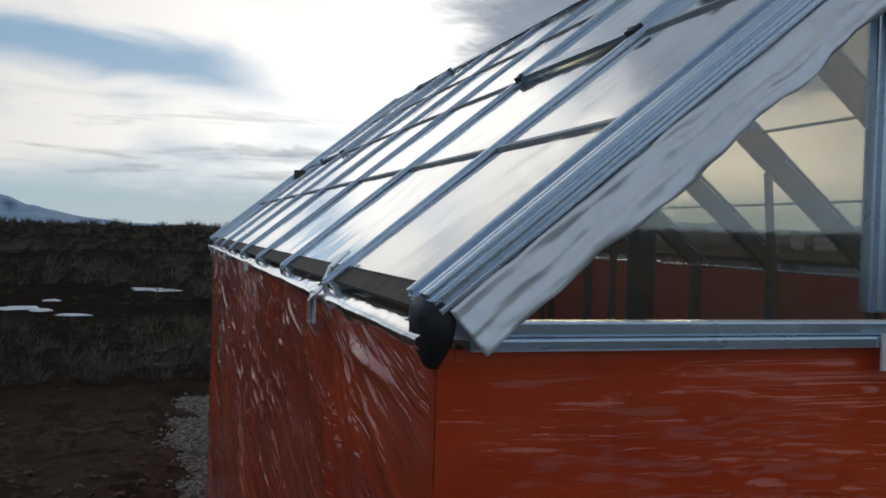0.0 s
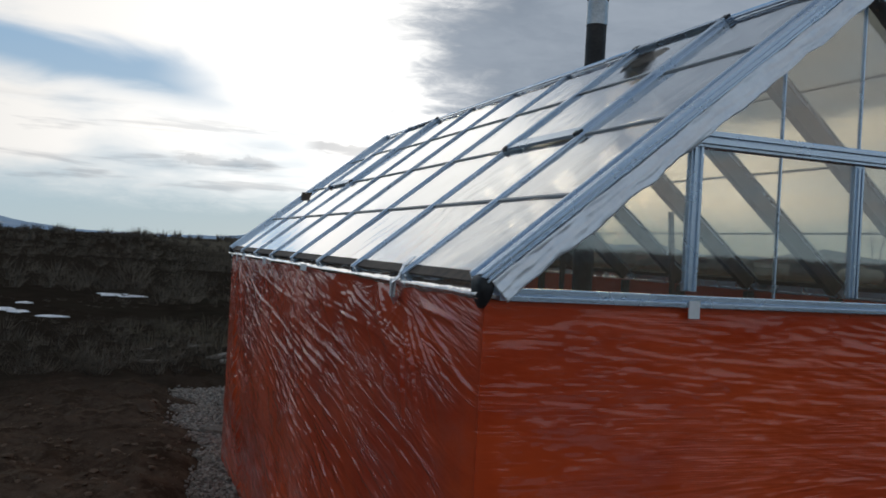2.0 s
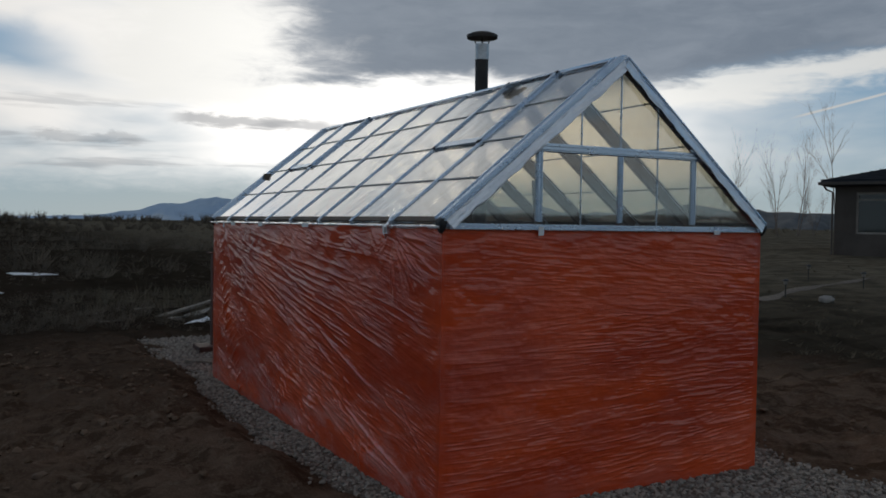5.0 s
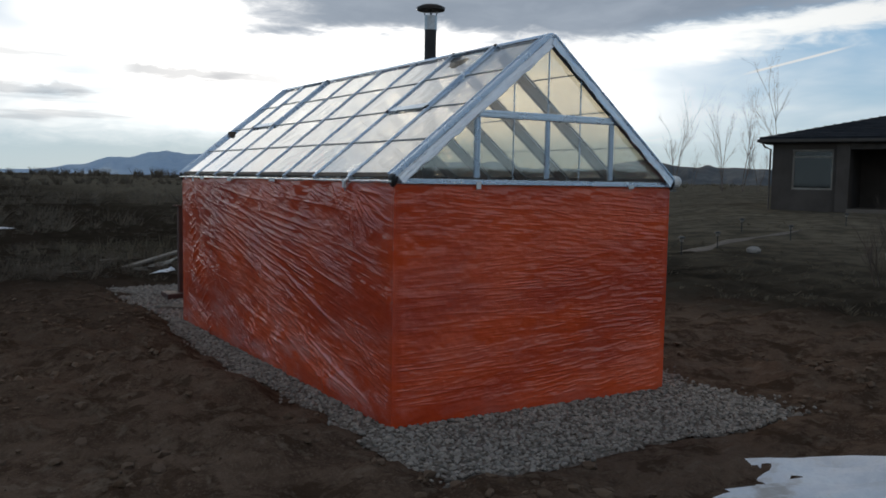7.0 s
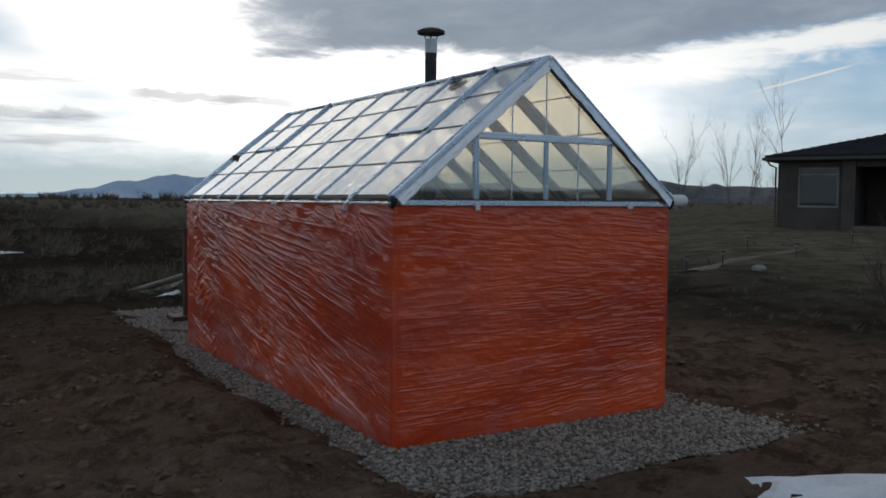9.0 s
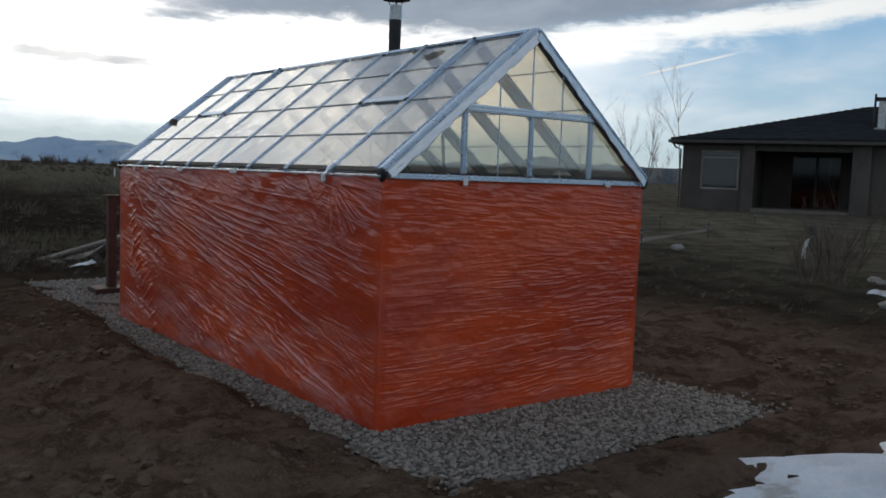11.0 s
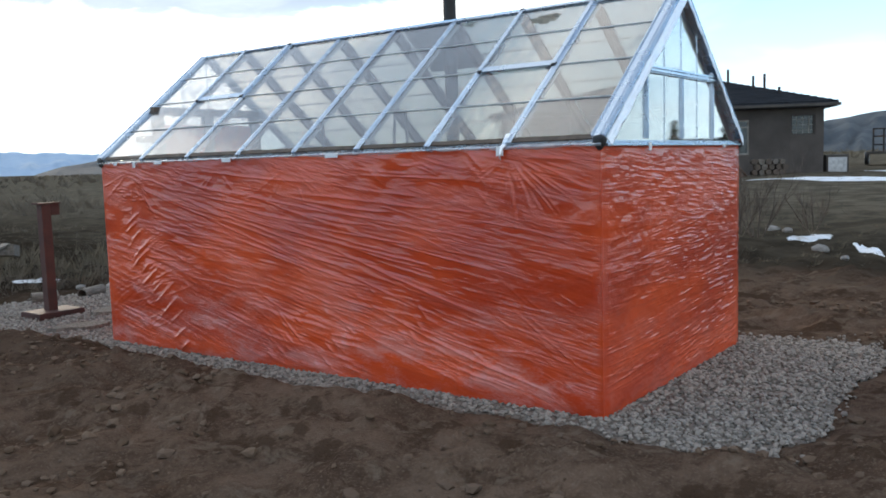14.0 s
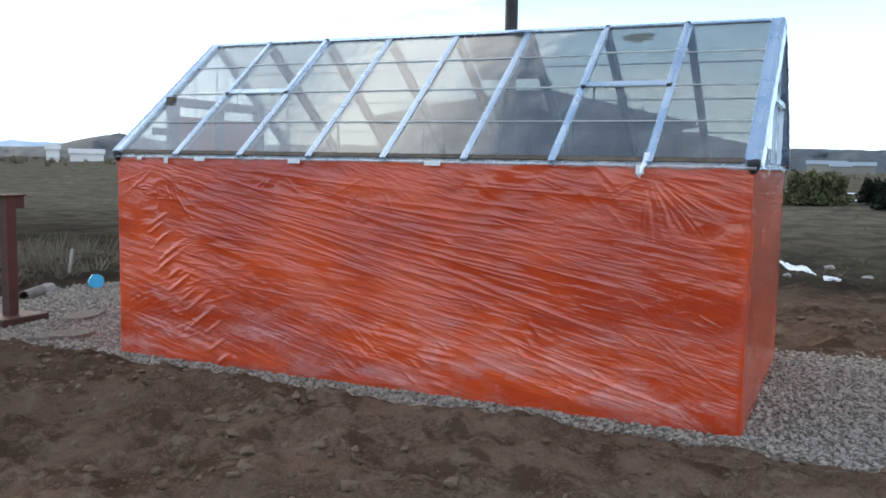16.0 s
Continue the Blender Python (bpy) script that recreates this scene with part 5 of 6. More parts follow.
# ---------------------------------------------------------------- the house behind
ZB = 0.86
HN = Matrix(((0.438, 0.899, 0, 24.5), (-0.899, 0.438, 0, 16.8), (0, 0, 1, ZB), (0, 0, 0, 1)))
hs = thing("house", "single-storey taupe stucco house with dark hip roof and porch", "house", HN)
TOP = 2.36


def wall_with_hole(a, b, y0, y1, holes):
    """A front wall between a and b, one panel each beside, under and over its openings (x0, z0, x1, z1)."""
    x = a
    for h in holes:
        part("wall", box(bmesh.new(), (x, y0, -0.6), (h[0], y1, TOP)), STUCCO, hs)
        part("wall", box(bmesh.new(), (h[0], y0, -0.6), (h[2], y1, h[1])), STUCCO, hs)
        part("wall", box(bmesh.new(), (h[0], y0, h[3]), (h[2], y1, TOP)), STUCCO, hs)
        x = h[2]
    part("wall", box(bmesh.new(), (x, y0, -0.6), (b, y1, TOP)), STUCCO, hs)


W1, W2, W3 = (1.05, 0.63, 2.45, 2.10), (7.57, 0.63, 9.75, 1.95), (11.23, 1.3, 12.1, 2.1)
wall_with_hole(0.35, 3.0, 0.0, 0.25, [W1])
wall_with_hole(6.9, 12.4, 0.0, 0.25, [W2, W3])
part("wall", box(bmesh.new(), (0.35, 0.25, -0.6), (0.6, 10.5, TOP)), STUCCO, hs)
part("wall", box(bmesh.new(), (12.15, 0.25, -0.6), (12.4, 10.5, TOP)), STUCCO, hs)
part("wall", box(bmesh.new(), (0.6, 10.25, -0.6), (12.15, 10.5, TOP)), STUCCO, hs)
part("wall", box(bmesh.new(), (2.75, 0.25, -0.6), (3.0, 3.0, TOP)), STUCCO, hs)
part("wall", box(bmesh.new(), (6.9, 0.25, -0.6), (7.15, 3.0, TOP)), STUCCO, hs)
wall_with_hole(2.75, 7.15, 3.0, 3.25, [(4.0, 0.0, 5.9, 2.05)])
part("porch_post", box(bmesh.new(), (2.58, -0.22, -0.6), (3.02, 0.0, TOP), 0.02), STUCCO, hs)
part("porch_post", box(bmesh.new(), (6.28, -0.22, -0.6), (6.895, 0.26, TOP), 0.02), STUCCO, hs)
part("porch_beam", box(bmesh.new(), (3.02, -0.10, 2.10), (6.28, 0.2, TOP)), TRIM, hs)
part("porch_floor", box(bmesh.new(), (3.0, -0.4, -0.6), (6.28, 3.0, -0.02)), BEDMAT, hs, "grey concrete porch slab")
dr = part("patio_door", box(bmesh.new(), (4.0, 3.08, 0.0), (5.9, 3.11, 2.05)), DOORGLASS, hs, "dark glass patio door")
for x in (4.0, 4.92, 5.82):
    part("door_stile", box(bmesh.new(), (x, 3.04, 0.0), (x + 0.08, 3.075, 2.05)), TRIM, dr)
for wd in (W1, W2, W3):
    pn = part("window", box(bmesh.new(), (wd[0], 0.12, wd[1]), (wd[2], 0.14, wd[3])), PANE, hs, "dark window with pale frame")
    for a, b in (((wd[0], wd[1]), (wd[2], wd[1] + 0.07)), ((wd[0], wd[3] - 0.07), (wd[2], wd[3])), ((wd[0], wd[1] + 0.07), (wd[0] + 0.06, wd[3] - 0.07)), ((wd[2] - 0.06, wd[1] + 0.07), (wd[2], wd[3] - 0.07))):
        part("frame_bar", box(bmesh.new(), (a[0], 0.05, a[1]), (b[0], 0.115, b[1])), PALE if wd is not W3 else TRIM, pn)
    if wd is W3:
        for k in range(1, 4):
            part("muntin", box(bmesh.new(), (wd[0] + 0.06, 0.09, wd[1] + k * 0.2 - 0.01), (wd[2] - 0.06, 0.115, wd[1] + k * 0.2 + 0.01)), PALE, pn)
            xx = wd[0] + k * 0.22
            part("muntin", box(bmesh.new(), (xx - 0.01, 0.075, wd[1] + 0.07), (xx + 0.01, 0.089, wd[3] - 0.07)), PALE, pn)
    else:
        part("transom", box(bmesh.new(), (wd[0] + 0.06, 0.06, wd[3] - 0.30), (wd[2] - 0.06, 0.117, wd[3] - 0.24)), PALE, pn)
    # added dark board behind the glass, in place of the room's dimness
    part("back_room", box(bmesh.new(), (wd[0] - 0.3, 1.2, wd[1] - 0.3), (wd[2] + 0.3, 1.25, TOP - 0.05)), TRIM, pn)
# hip roof with fascia
EZ, AP = TOP - 0.03, 4.17
bm = bmesh.new()
E0 = [(-0.05, -0.45), (12.8, -0.45), (12.8, 10.95), (-0.05, 10.95)]
lowv = [bm.verts.new((x, y, EZ)) for x, y in E0]
mid = [bm.verts.new((x, y, EZ + 0.2)) for x, y in E0]
r0, r1 = bm.verts.new((6.6, 5.2, AP)), bm.verts.new((7.9, 5.2, AP))
bm.faces.new(lowv[::-1])
for i in range(4):
    bm.faces.new((lowv[i], lowv[(i + 1) % 4], mid[(i + 1) % 4], mid[i]))
for f in ((mid[0], mid[1], r1, r0), (mid[1], mid[2], r1), (mid[2], mid[3], r0, r1), (mid[3], mid[0], r0)):
    bm.faces.new(f)
rf = part("roof", bm, SHINGLE, hs, "dark charcoal shingle hip roof")
def course(bm, p0, p1, q0, q1, nrow):
    for k in range(nrow):
        f = k / nrow
        a, b = Vector(p0).lerp(Vector(q0), f), Vector(p1).lerp(Vector(q1), f)
        beam(bm, a + Vector((0, 0, 0.012)), b + Vector((0, 0, 0.012)), 0.10, 0.02)
bm = bmesh.new()
course(bm, (-0.05, -0.45, EZ + 0.2), (12.8, -0.45, EZ + 0.2), (6.6, 5.2, AP), (7.9, 5.2, AP), 24)
part("shingle_course", bm, SHINGLE, rf)
ch = part("roof_vent_pipe", box(bmesh.new(), (6.98, 1.3, 2.9), (7.24, 1.56, 4.05), 0.01), GALV, hs, "silver metal chimney box")
part("chimney_cap", box(bmesh.new(), (6.90, 1.22, 4.05), (7.32, 1.64, 4.17), 0.01), IRON, ch)
part("chimney_base", box(bmesh.new(), (6.88, 1.16, 2.80), (7.34, 1.7, 3.06), 0.01), GALV, ch)
part("vent_stack", tube(bmesh.new(), [(6.86, 1.42, 3.1), (6.86, 1.42, 4.3)], [0.04, 0.04], 10), IRON, ch)
for x, y, z1 in ((10.2, 2.0, 3.75), (9.4, 3.2, 4.15), (10.9, 3.6, 3.95), (11.0, 1.0, 3.2)):
    part("vent_stack", tube(bmesh.new(), [(x, y, 2.7), (x, y, z1)], [0.05, 0.05], 10), IRON, hs)
part("gutter", box(bmesh.new(), (-0.12, -0.56, EZ + 0.02), (12.87, -0.452, EZ + 0.13), 0.02), TRIM, hs)
part("downspout", tube(bmesh.new(), [(0.05, -0.48, EZ + 0.02), (0.12, -0.3, EZ - 0.14), (0.28, -0.06, EZ - 0.22), (0.28, -0.06, -0.2)], [0.035] * 4, 8), TRIM, hs)
ac = thing("air_conditioner", "grey boxed air conditioning unit beside the house", "air conditioner", HN @ pose(13.0, 0.8, -0.25))
part("cabinet", box(bmesh.new(), (-0.4, -0.4, 0), (0.4, 0.4, 0.8), 0.03), TRIM, ac)
part("grille", box(bmesh.new(), (-0.33, -0.43, 0.1), (0.33, -0.402, 0.7), 0.01), GALV, ac)

# small cedar hut and firewood in front of the house
hut = thing("cedar_hut", "small orange cedar hut with a steep roof", "hut", HN @ pose(8.75, -1.9, -0.12) @ Matrix.Scale(0.68, 4))
bm = bmesh.new()
for pts in (((-0.75, 0), (0.75, 0), (0, 1.05)),):
    a = [bm.verts.new((x, -0.5, z)) for x, z in pts]
    b = [bm.verts.new((x, 0.5, z)) for x, z in pts]
    bm.faces.new(a[::-1]); bm.faces.new(b)
    for i in range(3):
        bm.faces.new((a[i], a[(i + 1) % 3], b[(i + 1) % 3], b[i]))
part("body", bm, CEDAR, hut)
for sgn in (-1, 1):
    part("roof_board", beam(bmesh.new(), (sgn * 0.85, 0, 0.0), (0, 0, 1.12), 1.15, 0.03, (0, 0, 1)), CEDAR, hut)
part("finial", box(bmesh.new(), (-0.06, -0.06, 1.1), (0.06, 0.06, 1.24), 0.01), TRIM, hut)
for x0, cnt in ((10.3, 15),):
    pile = thing("firewood_stack", "stack of split firewood logs", "firewood", HN @ pose(x0, -1.4, -0.12), "firewood stacks")
    for k in range(cnt):
        row = k % 3
        xx, zz = -0.6 + 0.24 * (k // 3) + 0.1 * (row % 2), 0.11 + 0.19 * row
        part("log", tube(bmesh.new(), [(xx, -0.25, zz), (xx, 0.25, zz)], [0.09 + 0.02 * rng.random(), 0.10], 9), TIMBER if rng.random() < 0.6 else DRYWOOD, pile)

# propane tank
tk = thing("propane_tank", "white horizontal propane tank on feet", "tank", pose(46.0, 43.2, zat(46, 43.2), 0, 0, -75))
part("shell", tube(bmesh.new(), [(-1.55, 0, 0.75), (-1.5, 0, 0.75), (-1.38, 0, 0.75), (-1.15, 0, 0.75), (1.15, 0, 0.75), (1.38, 0, 0.75), (1.5, 0, 0.75), (1.55, 0, 0.75)],
     [0.02, 0.22, 0.38, 0.48, 0.48, 0.38, 0.22, 0.02], 24), TANK, tk, smooth_faces=True)
part("dome", tube(bmesh.new(), [(0, 0, 1.2), (0, 0, 1.36), (0, 0, 1.42)], [0.2, 0.2, 0.1], 16), TANK, tk)
for x in (-0.9, 0.9):
    part("foot", box(bmesh.new(), (x - 0.1, -0.4, -0.1), (x + 0.1, 0.4, 0.4), 0.01), STONE, tk)

# path lights and a stony path before the house
PATHL = ((9.8, 6.8), (11.7, 7.6), (15.2, 9.9), (14.6, 8.0), (19.5, 9.9))
lamp = thing("path_light", "small dark solar path light on a stake", "path light", ground_pose(*PATHL[0]), "path lights")
part("stake", tube(bmesh.new(), [(0, 0, -0.05), (0, 0, 0.26)], [0.012, 0.012], 8), BLACK, lamp)
part("lens", tube(bmesh.new(), [(0, 0, 0.26), (0, 0, 0.32)], [0.035, 0.04], 12), PALE, lamp, "pale plastic lens")
part("hood", tube(bmesh.new(), [(0, 0, 0.32), (0, 0, 0.33), (0, 0, 0.36)], [0.05, 0.075, 0.03], 12), BLACK, lamp)
for x, y in PATHL[1:]:
    copy_thing(lamp, ground_pose(x, y))
n = 40
verts, faces = [], []
for i in range(n + 1):
    f = i / n
    x, y = 10.6 + 6.2 * f, 7.4 + 2.0 * f + 0.3 * math.sin(f * 3.4)
    w = 0.26 + 0.08 * math.sin(f * 17) - 0.20 * f
    for s in (-1, -0.5, 0, 0.5, 1):
        px, py = x - 0.33 * w * s, y + 0.94 * w * s
        verts.append((px, py, zat(px, py) + 0.02 - 0.03 * abs(s) ** 3))
for i in range(n):
    for j in range(4):
        a = i * 5 + j
        faces.append((a, a + 1, a + 6, a + 5))
tagged(raw("path", verts, faces, BEDMAT, True), "pale gravel garden path", "path", kind="structure")

# open trailer far off
tr = thing("utility_trailer", "dark steel utility trailer with upright mesh ramp", "trailer", pose(40.0, 5.0, zat(40, 5.0), 0, 0, 95))
part("deck", box(bmesh.new(), (-0.9, -1.5, 0.5), (0.9, 1.5, 0.62), 0.02), TRIM, tr)
for x in (-0.9, -0.45, 0.0, 0.45, 0.9):
    part("ramp_bar", box(bmesh.new(), (x - 0.04, -1.55, 0.6), (x + 0.04, -1.5, 1.7)), IRON, tr)
for z in (0.9, 1.3, 1.66):
    part("ramp_rail", box(bmesh.new(), (-0.94, -1.548, z), (0.94, -1.502, z + 0.07)), IRON, tr)
for x in (-1.02, 1.02):
    wl = part("wheel", tube(bmesh.new(), [(x - 0.09, 0, 0.31), (x - 0.07, 0, 0.31), (x + 0.07, 0, 0.31), (x + 0.09, 0, 0.31)], [0.27, 0.31, 0.31, 0.27], 24), BLACK, tr)
    part("rim", tube(bmesh.new(), [(x - 0.095, 0, 0.31), (x + 0.095, 0, 0.31)], [0.16, 0.16], 16), GALV, wl)

# far fence and a white shed
fp = thing("fence_post", "pale fence post at the edge of the field", "fence post", ground_pose(40, 108), "field fence posts")
part("stem", box(bmesh.new(), (-0.065, -0.065, -0.3), (0.065, 0.065, 1.1), 0.01), WHITE, fp)
for k in range(1, 16):
    a, r = radians(16.6 + 0.52 * k + rng.uniform(-0.08, 0.08)), 116 + rng.uniform(-2, 2)
    copy_thing(fp, ground_pose(-3.8 + r * math.sin(a), -3.5 + r * math.cos(a)))
for k, (az_, r, w, h) in enumerate(((40.4, 190, 2.4, 2.4), (42.3, 195, 6.5, 1.6), (88.6, 240, 9, 2.6), (90.5, 260, 7, 2.4), (89.4, 200, 4, 1.8))):
    sh = thing("shed", "small pale farm building across the field", "shed", ground_pose(-5.3 + r * math.sin(radians(az_)), -0.5 + r * math.cos(radians(az_)), -az_), "far farm buildings")
    part("wall", box(bmesh.new(), (-w / 2, -2, -0.5), (w / 2, 2, h)), TANK if k < 2 else PALE, sh)
    bm = bmesh.new()
    a = [bm.verts.new(c) for c in ((-w / 2 - 0.3, -2.3, h), (w / 2 + 0.3, -2.3, h), (w / 2 + 0.3, 2.3, h), (-w / 2 - 0.3, 2.3, h))]
    b = [bm.verts.new((-w / 2 - 0.3, 0, h + 1.0)), bm.verts.new((w / 2 + 0.3, 0, h + 1.0))]
    for f in ((a[3], a[2], a[1], a[0]), (a[0], a[1], b[1], b[0]), (a[2], a[3], b[0], b[1]), (a[1], a[2], b[1]), (a[3], a[0], b[0])):
        bm.faces.new(f)
    part("roof", bm, GALV, sh)


# ---------------------------------------------------------------- plants
def limb(bm, p, d, ln, r, depth, g):
    """A bare limb with twigs."""
    pts, q, dd = [p], Vector(p), Vector(d)
    for _ in range(4):
        dd = (dd + Vector((g.uniform(-.16, .16), g.uniform(-.16, .16), g.uniform(-0.02, .12)))).normalized()
        q = q + dd * ln / 4
        pts.append(q.copy())
    tube(bm, pts, [r, r * 0.85, r * 0.68, r * 0.5, r * 0.28], 5 if depth < 2 else 3, False)
    if depth >= 3:
        return
    for k in range(7 if depth == 0 else 5):
        i = g.choice((1, 2, 2, 3, 3, 4)) if depth else g.choice((1, 1, 2, 2, 3, 3, 4))
        a = g.uniform(0, 6.283)
        up = 1.15 if depth == 0 else 0.9
        nd = (dd * up + Vector((math.cos(a), math.sin(a), 0.25)) * g.uniform(0.28, 0.62)).normalized()
        limb(bm, pts[i], nd, ln * g.uniform(0.34, 0.55), r * (0.55 - 0.06 * i), depth + 1, g)


def bare_tree(x, y, h, seed, stems=1):
    g = random.Random(seed)
    t = thing("bare_tree", "slender leafless tree with fine upright twigs", "tree", ground_pose(x, y, 0, -0.1), "leafless trees by the house")
    for s in range(stems):
        bm = bmesh.new()
        limb(bm, (0.25 * s, 0.1 * s, 0), Vector((g.uniform(-.1, .1) + 0.12 * s, g.uniform(-.1, .1), 1)).normalized(), h * (1 - 0.2 * s) * 0.82, 0.0055 * h, 0, g)
        part("trunk", bm, BARK, t)


for k, (az_, r, h, st) in enumerate(((46.0, 75, 7.3, 2), (48.9, 72, 6.6, 2), (50.1, 74, 7.2, 2), (52.15, 70, 9.0, 1), (47.0, 95, 4.0, 2), (51.0, 78, 4.6, 2))):
    bare_tree(-2.55 + r * math.sin(radians(az_)), -4.95 + r * math.cos(radians(az_)), h, 200 + k, st)


def shrub(x, y, r, h, seed, mat, label, name="shrub", leaves=900, size=0.09):
    """A rounded bush: stems and a crown of many small leaf clumps."""
    g = np.random.default_rng(seed)
    t = thing(name, label, "bush", ground_pose(x, y, 0, -0.03), "bushes in the field")
    bm = bmesh.new()
    gg = random.Random(seed)
    for k in range(6):
        a = k * 1.05
        limb(bm, (0.1 * r * math.cos(a), 0.1 * r * math.sin(a), 0), Vector((0.55 * math.cos(a), 0.55 * math.sin(a), 0.8)).normalized(), h * 0.8, 0.02 * h + 0.005, 2, gg)
    part("stem", bm, BARK, t)
    if leaves:
        d = g.standard_normal((leaves, 3))
        d /= np.linalg.norm(d, axis=1)[:, None]
        d[:, 2] = np.abs(d[:, 2])
        lob = 1 + 0.32 * np.sin(d[:, 0] * 7 + seed) * np.sin(d[:, 1] * 6 + 2) + 0.15 * np.sin(d[:, 2] * 11)
        rad = (0.55 + 0.45 * g.random(leaves) ** 0.5) * lob
        P = d * rad[:, None] * np.array((r, r, h * 0.92)) + np.array((0, 0, 0.1 * h))
        A = g.standard_normal((leaves, 3)) * size
        B = g.standard_normal((leaves, 3)) * size
        V = np.stack([P - A, P + B, P + A, P - B], 1).reshape(-1, 3)
        cr = raw("crown", V.tolist(), (np.arange(leaves * 4).reshape(-1, 4)).tolist(), mat)
        cr.parent = t
    return t


shrub(22.8, 0.6, 0.75, 0.95, 301, LEAF, "rounded olive-green bush in the winter field", leaves=5200, size=0.036)
shrub(22.9, 0.1, 0.6, 0.85, 302, LEAF, "rounded olive-green bush in the winter field", leaves=3600, size=0.036)
shrub(23.6, -1.2, 0.42, 0.75, 303, PINE, "small dark evergreen bush", leaves=2200, size=0.03)
shrub(21.5, -1.6, 0.4, 0.5, 304, PINE, "small dark evergreen bush", leaves=1300, size=0.03)
for k, (x, y, h) in enumerate(((9.3, 1.9, 1.2), (9.7, 2.3, 1.0), (8.9, 2.2, 0.8), (10.6, 1.4, 0.7))):
    g = random.Random(400 + k)
    t = thing("bare_shrub", "dark leafless shrub of thin twigs", "bush", ground_pose(x, y, 0, -0.03), "leafless shrubs")
    for s in range(7):
        a = s * 0.9
        bm = bmesh.new()
        limb(bm, (0.08 * math.cos(a), 0.08 * math.sin(a), 0), Vector((0.4 * math.cos(a), 0.4 * math.sin(a), 0.9)).normalized(), h * g.uniform(0.7, 1.0), 0.010, 0, g)
        part("branch", bm, TIMBER, t)


def tufts(name, xs, ys, hs_, blades, width, mat, label, seed, lean=0.45):
    """Dry grass and brush: clusters of tapered blades."""
    g = np.random.default_rng(seed)
    n = len(xs)
    zs = ground_height(xs, ys) - 0.02
    a = g.random((n, blades)) * 6.283
    off_ = g.random((n, blades)) * 0.35
    ln = hs_[:, None] * (0.45 + 0.55 * g.random((n, blades)))
    bx, by = xs[:, None] + np.cos(a) * off_ * hs_[:, None], ys[:, None] + np.sin(a) * off_ * hs_[:, None]
    tx, ty = bx + np.cos(a) * ln * lean * g.random((n, blades)), by + np.sin(a) * ln * lean * g.random((n, blades))
    w = width * hs_[:, None] * (0.6 + 0.8 * g.random((n, blades)))
    px, py = -np.sin(a + 1.0) * w, np.cos(a + 1.0) * w
    bz = np.repeat(zs[:, None], blades, 1)
    V = np.stack([np.stack([bx - px, by - py, bz], -1), np.stack([bx + px, by + py, bz], -1), np.stack([tx, ty, bz + ln], -1)], 2).reshape(-1, 3)
    ob = raw(name, V.tolist(), np.arange(len(V)).reshape(-1, 3).tolist(), mat)
    return tagged(ob, label, "brush", kind="stuff")


def field(n, rmin, rmax, a0, a1, seed, power=1.7):
    g = np.random.default_rng(seed)
    r = rmin + (rmax - rmin) * g.random(n) ** power
    a = np.radians(a0 + (a1 - a0) * g.random(n))
    x, y = -1.5 + r * np.sin(a), 0.5 + r * np.cos(a)
    px, py = (x - 24.5) * 0.438 - (y - 16.8) * 0.899, (x - 24.5) * 0.899 + (y - 16.8) * 0.438
    ok = ~((px > -1) & (px < 14) & (py > -2.5) & (py < 12)) & (gravel_edge(x, y) > 0.5)
    ok &= fbm(x * 0.22, y * 0.22, 77, 3) > -0.75 + 0.8 * g.random(n)
    return x[ok], y[ok]


x, y = field(14000, 8.0, 110.0, -60, 30, 501)
tall = np.random.default_rng(1).random(len(x)) ** 2.5 * np.clip(0.6 + fbm(x * 0.12, y * 0.12, 55, 3), 0.1, 1.6)
tufts("dead_brush", x, y, (0.10 + 0.75 * tall) * (0.30 + 0.70 * sstep(np.hypot(x, y), 8.0, 22.0)), 26, 0.016, BRUSH, "dark dead brush and weeds over the field", 502, 1.3)
g_ = np.random.default_rng(9)
x = np.concatenate([g_.normal(c, 0.7, 60) for c in (0.5, 2.0, 3.4, 4.6, 6.0, 2.8)])
y = np.concatenate([g_.normal(c, 0.8, 60) for c in (12.6, 10.8, 10.2, 11.4, 10.4, 13.4)])
tufts("tan_weeds", x, y, 0.10 + 0.34 * g_.random(len(x)) ** 1.5, 16, 0.020, TANGRASS, "tall brown weeds behind the yard", 507, 0.9)
x, y = field(4200, 8.5, 80.0, 42, 115, 503)
tufts("dry_grass", x, y, 0.03 + 0.10 * np.random.default_rng(2).random(len(x)) ** 2, 14, 0.05, TANGRASS, "dry brown grass tufts in the field", 504, 1.6)
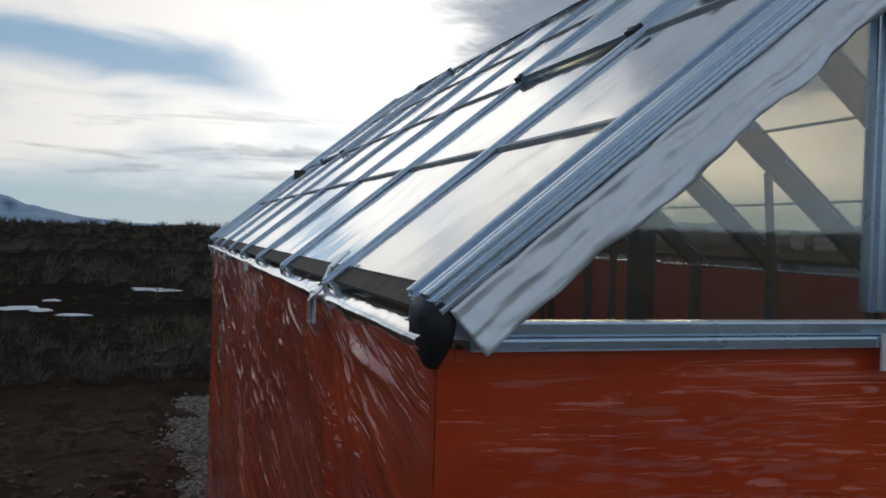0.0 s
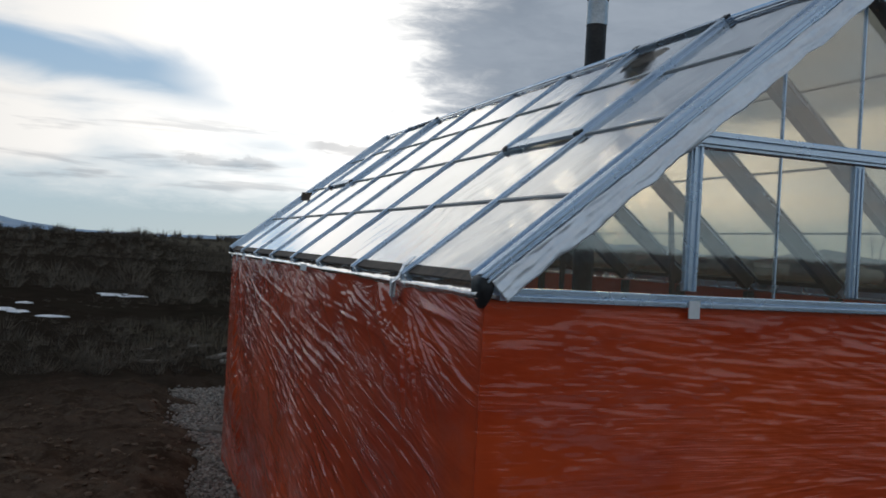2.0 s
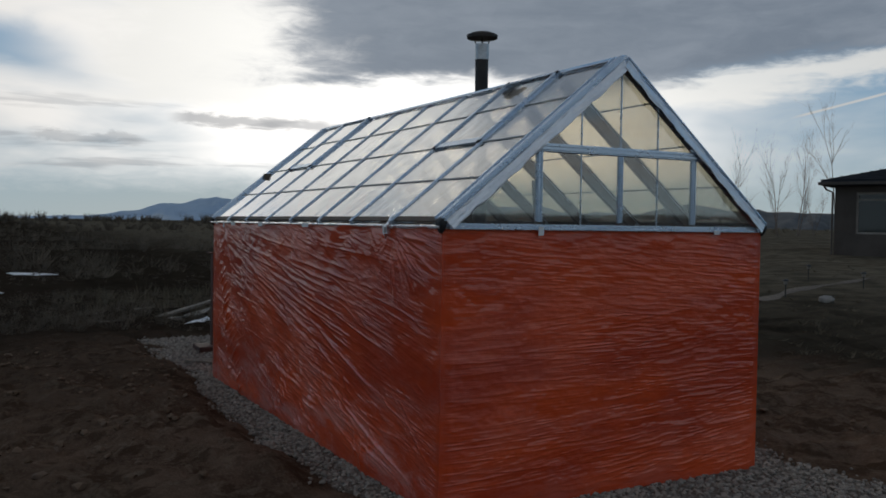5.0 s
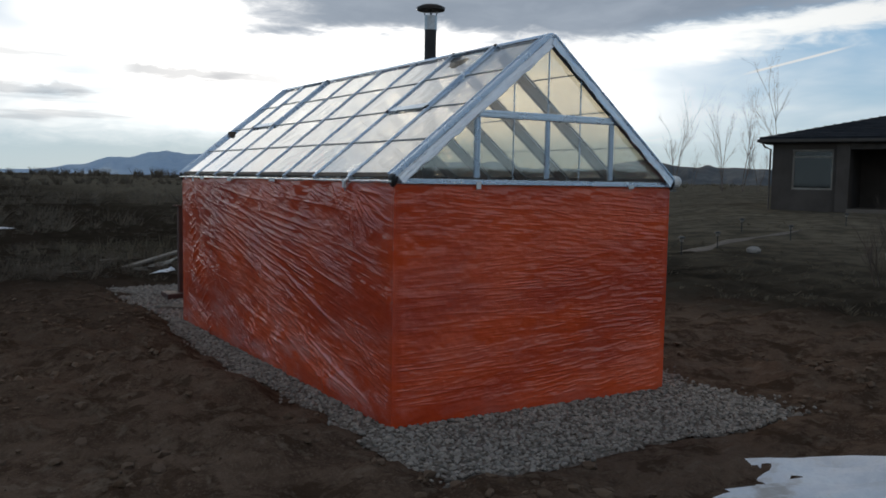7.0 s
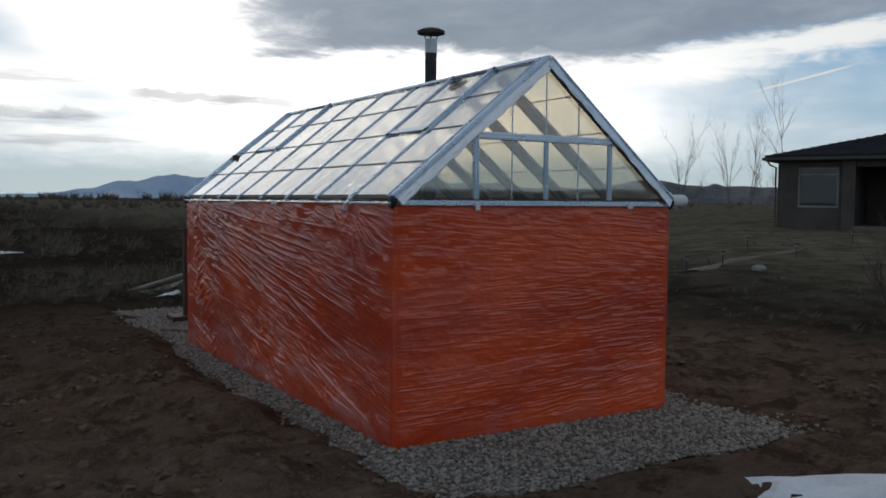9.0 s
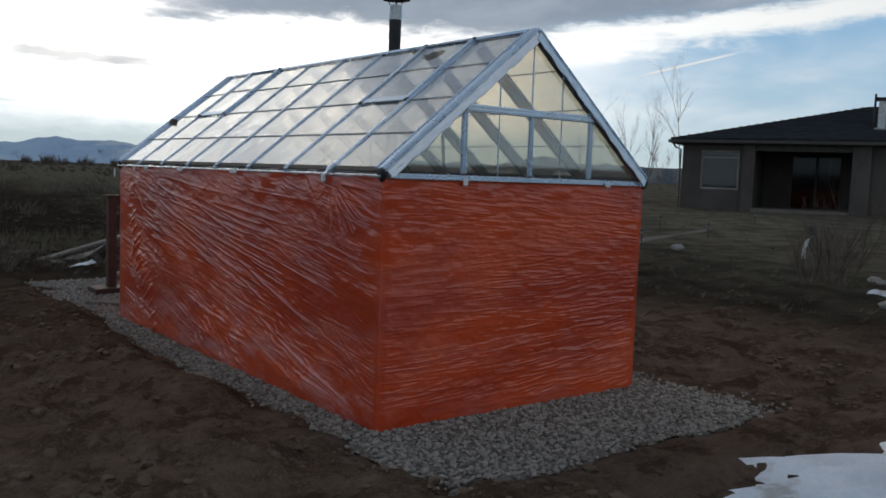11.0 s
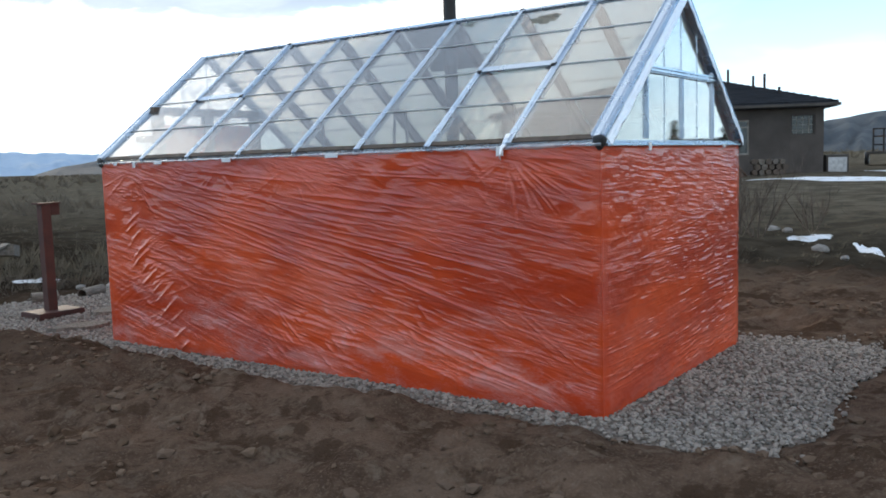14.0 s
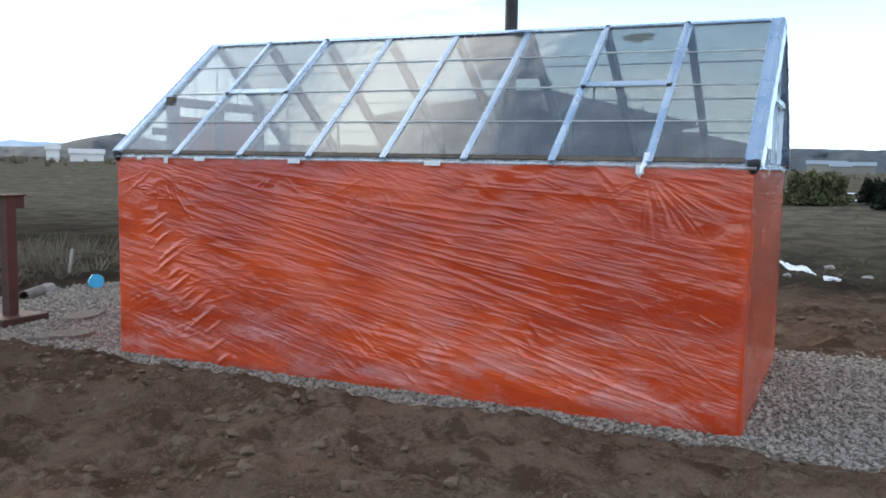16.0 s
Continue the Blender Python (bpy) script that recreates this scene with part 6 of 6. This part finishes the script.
x, y = field(3600, 110.0, 900.0, -45, 40, 505, 1.2)
tufts("far_scrub", x, y, 0.5 + 1.0 * np.random.default_rng(3).random(len(x)) ** 2, 40, 0.045, BRUSH, "low dark scrub toward the horizon", 506, 0.9)
x, y = field(2600, 110.0, 900.0, 28, 120, 511, 1.2)
tufts("pale_scrub", x, y, 0.4 + 1.2 * np.random.default_rng(5).random(len(x)) ** 2, 30, 0.045, TANGRASS, "low tan scrub on the far pasture", 512, 0.9)
x, y = field(800, 420.0, 800.0, -28, 26, 509, 1.0)
tufts("far_trees", x, y, 1.5 + 5.5 * np.random.default_rng(4).random(len(x)) ** 4, 60, 0.035, BRUSH, "ragged line of small dark trees on the horizon", 510, 0.55)


# dark conifers to the south-east, which the gable glass mirrors
def conifer(x, y, h, seed):
    g = np.random.default_rng(seed)
    t = thing("conifer", "dark pointed conifer at the edge of the yard", "tree", ground_pose(x, y, 0, -0.1), "conifers")
    part("trunk", tube(bmesh.new(), [(0, 0, 0), (0, 0, h * 0.5), (0, 0, h * 0.97)], [0.03 * h, 0.018 * h, 0.004 * h], 8), BARK, t)
    n = 1500
    f = g.random(n) ** 0.8
    a = g.random(n) * 6.283
    rr = (1 - f) * 0.20 * h * (0.55 + 0.45 * g.random(n)) * (1 + 0.25 * np.sin(f * 40))
    P = np.stack([rr * np.cos(a), rr * np.sin(a), h * (0.06 + 0.94 * f) - 0.25 * rr], 1)
    A, B = g.standard_normal((n, 3)) * 0.022 * h, g.standard_normal((n, 3)) * 0.03 * h
    V = np.stack([P - A, P + B, P + A, P - B], 1).reshape(-1, 3)
    raw("crown", V.tolist(), np.arange(n * 4).reshape(-1, 4).tolist(), PINE).parent = t


for k, (az_, r, h) in enumerate(((98, 34, 3.2), (101, 30, 3.6), (104, 36, 3.0), (107, 31, 3.9), (111, 35, 3.3), (116, 30, 3.0), (121, 33, 3.5), (127, 29, 2.8))):
    conifer(r * math.sin(radians(az_)), r * math.cos(radians(az_)), 0.76 * h, 600 + k)
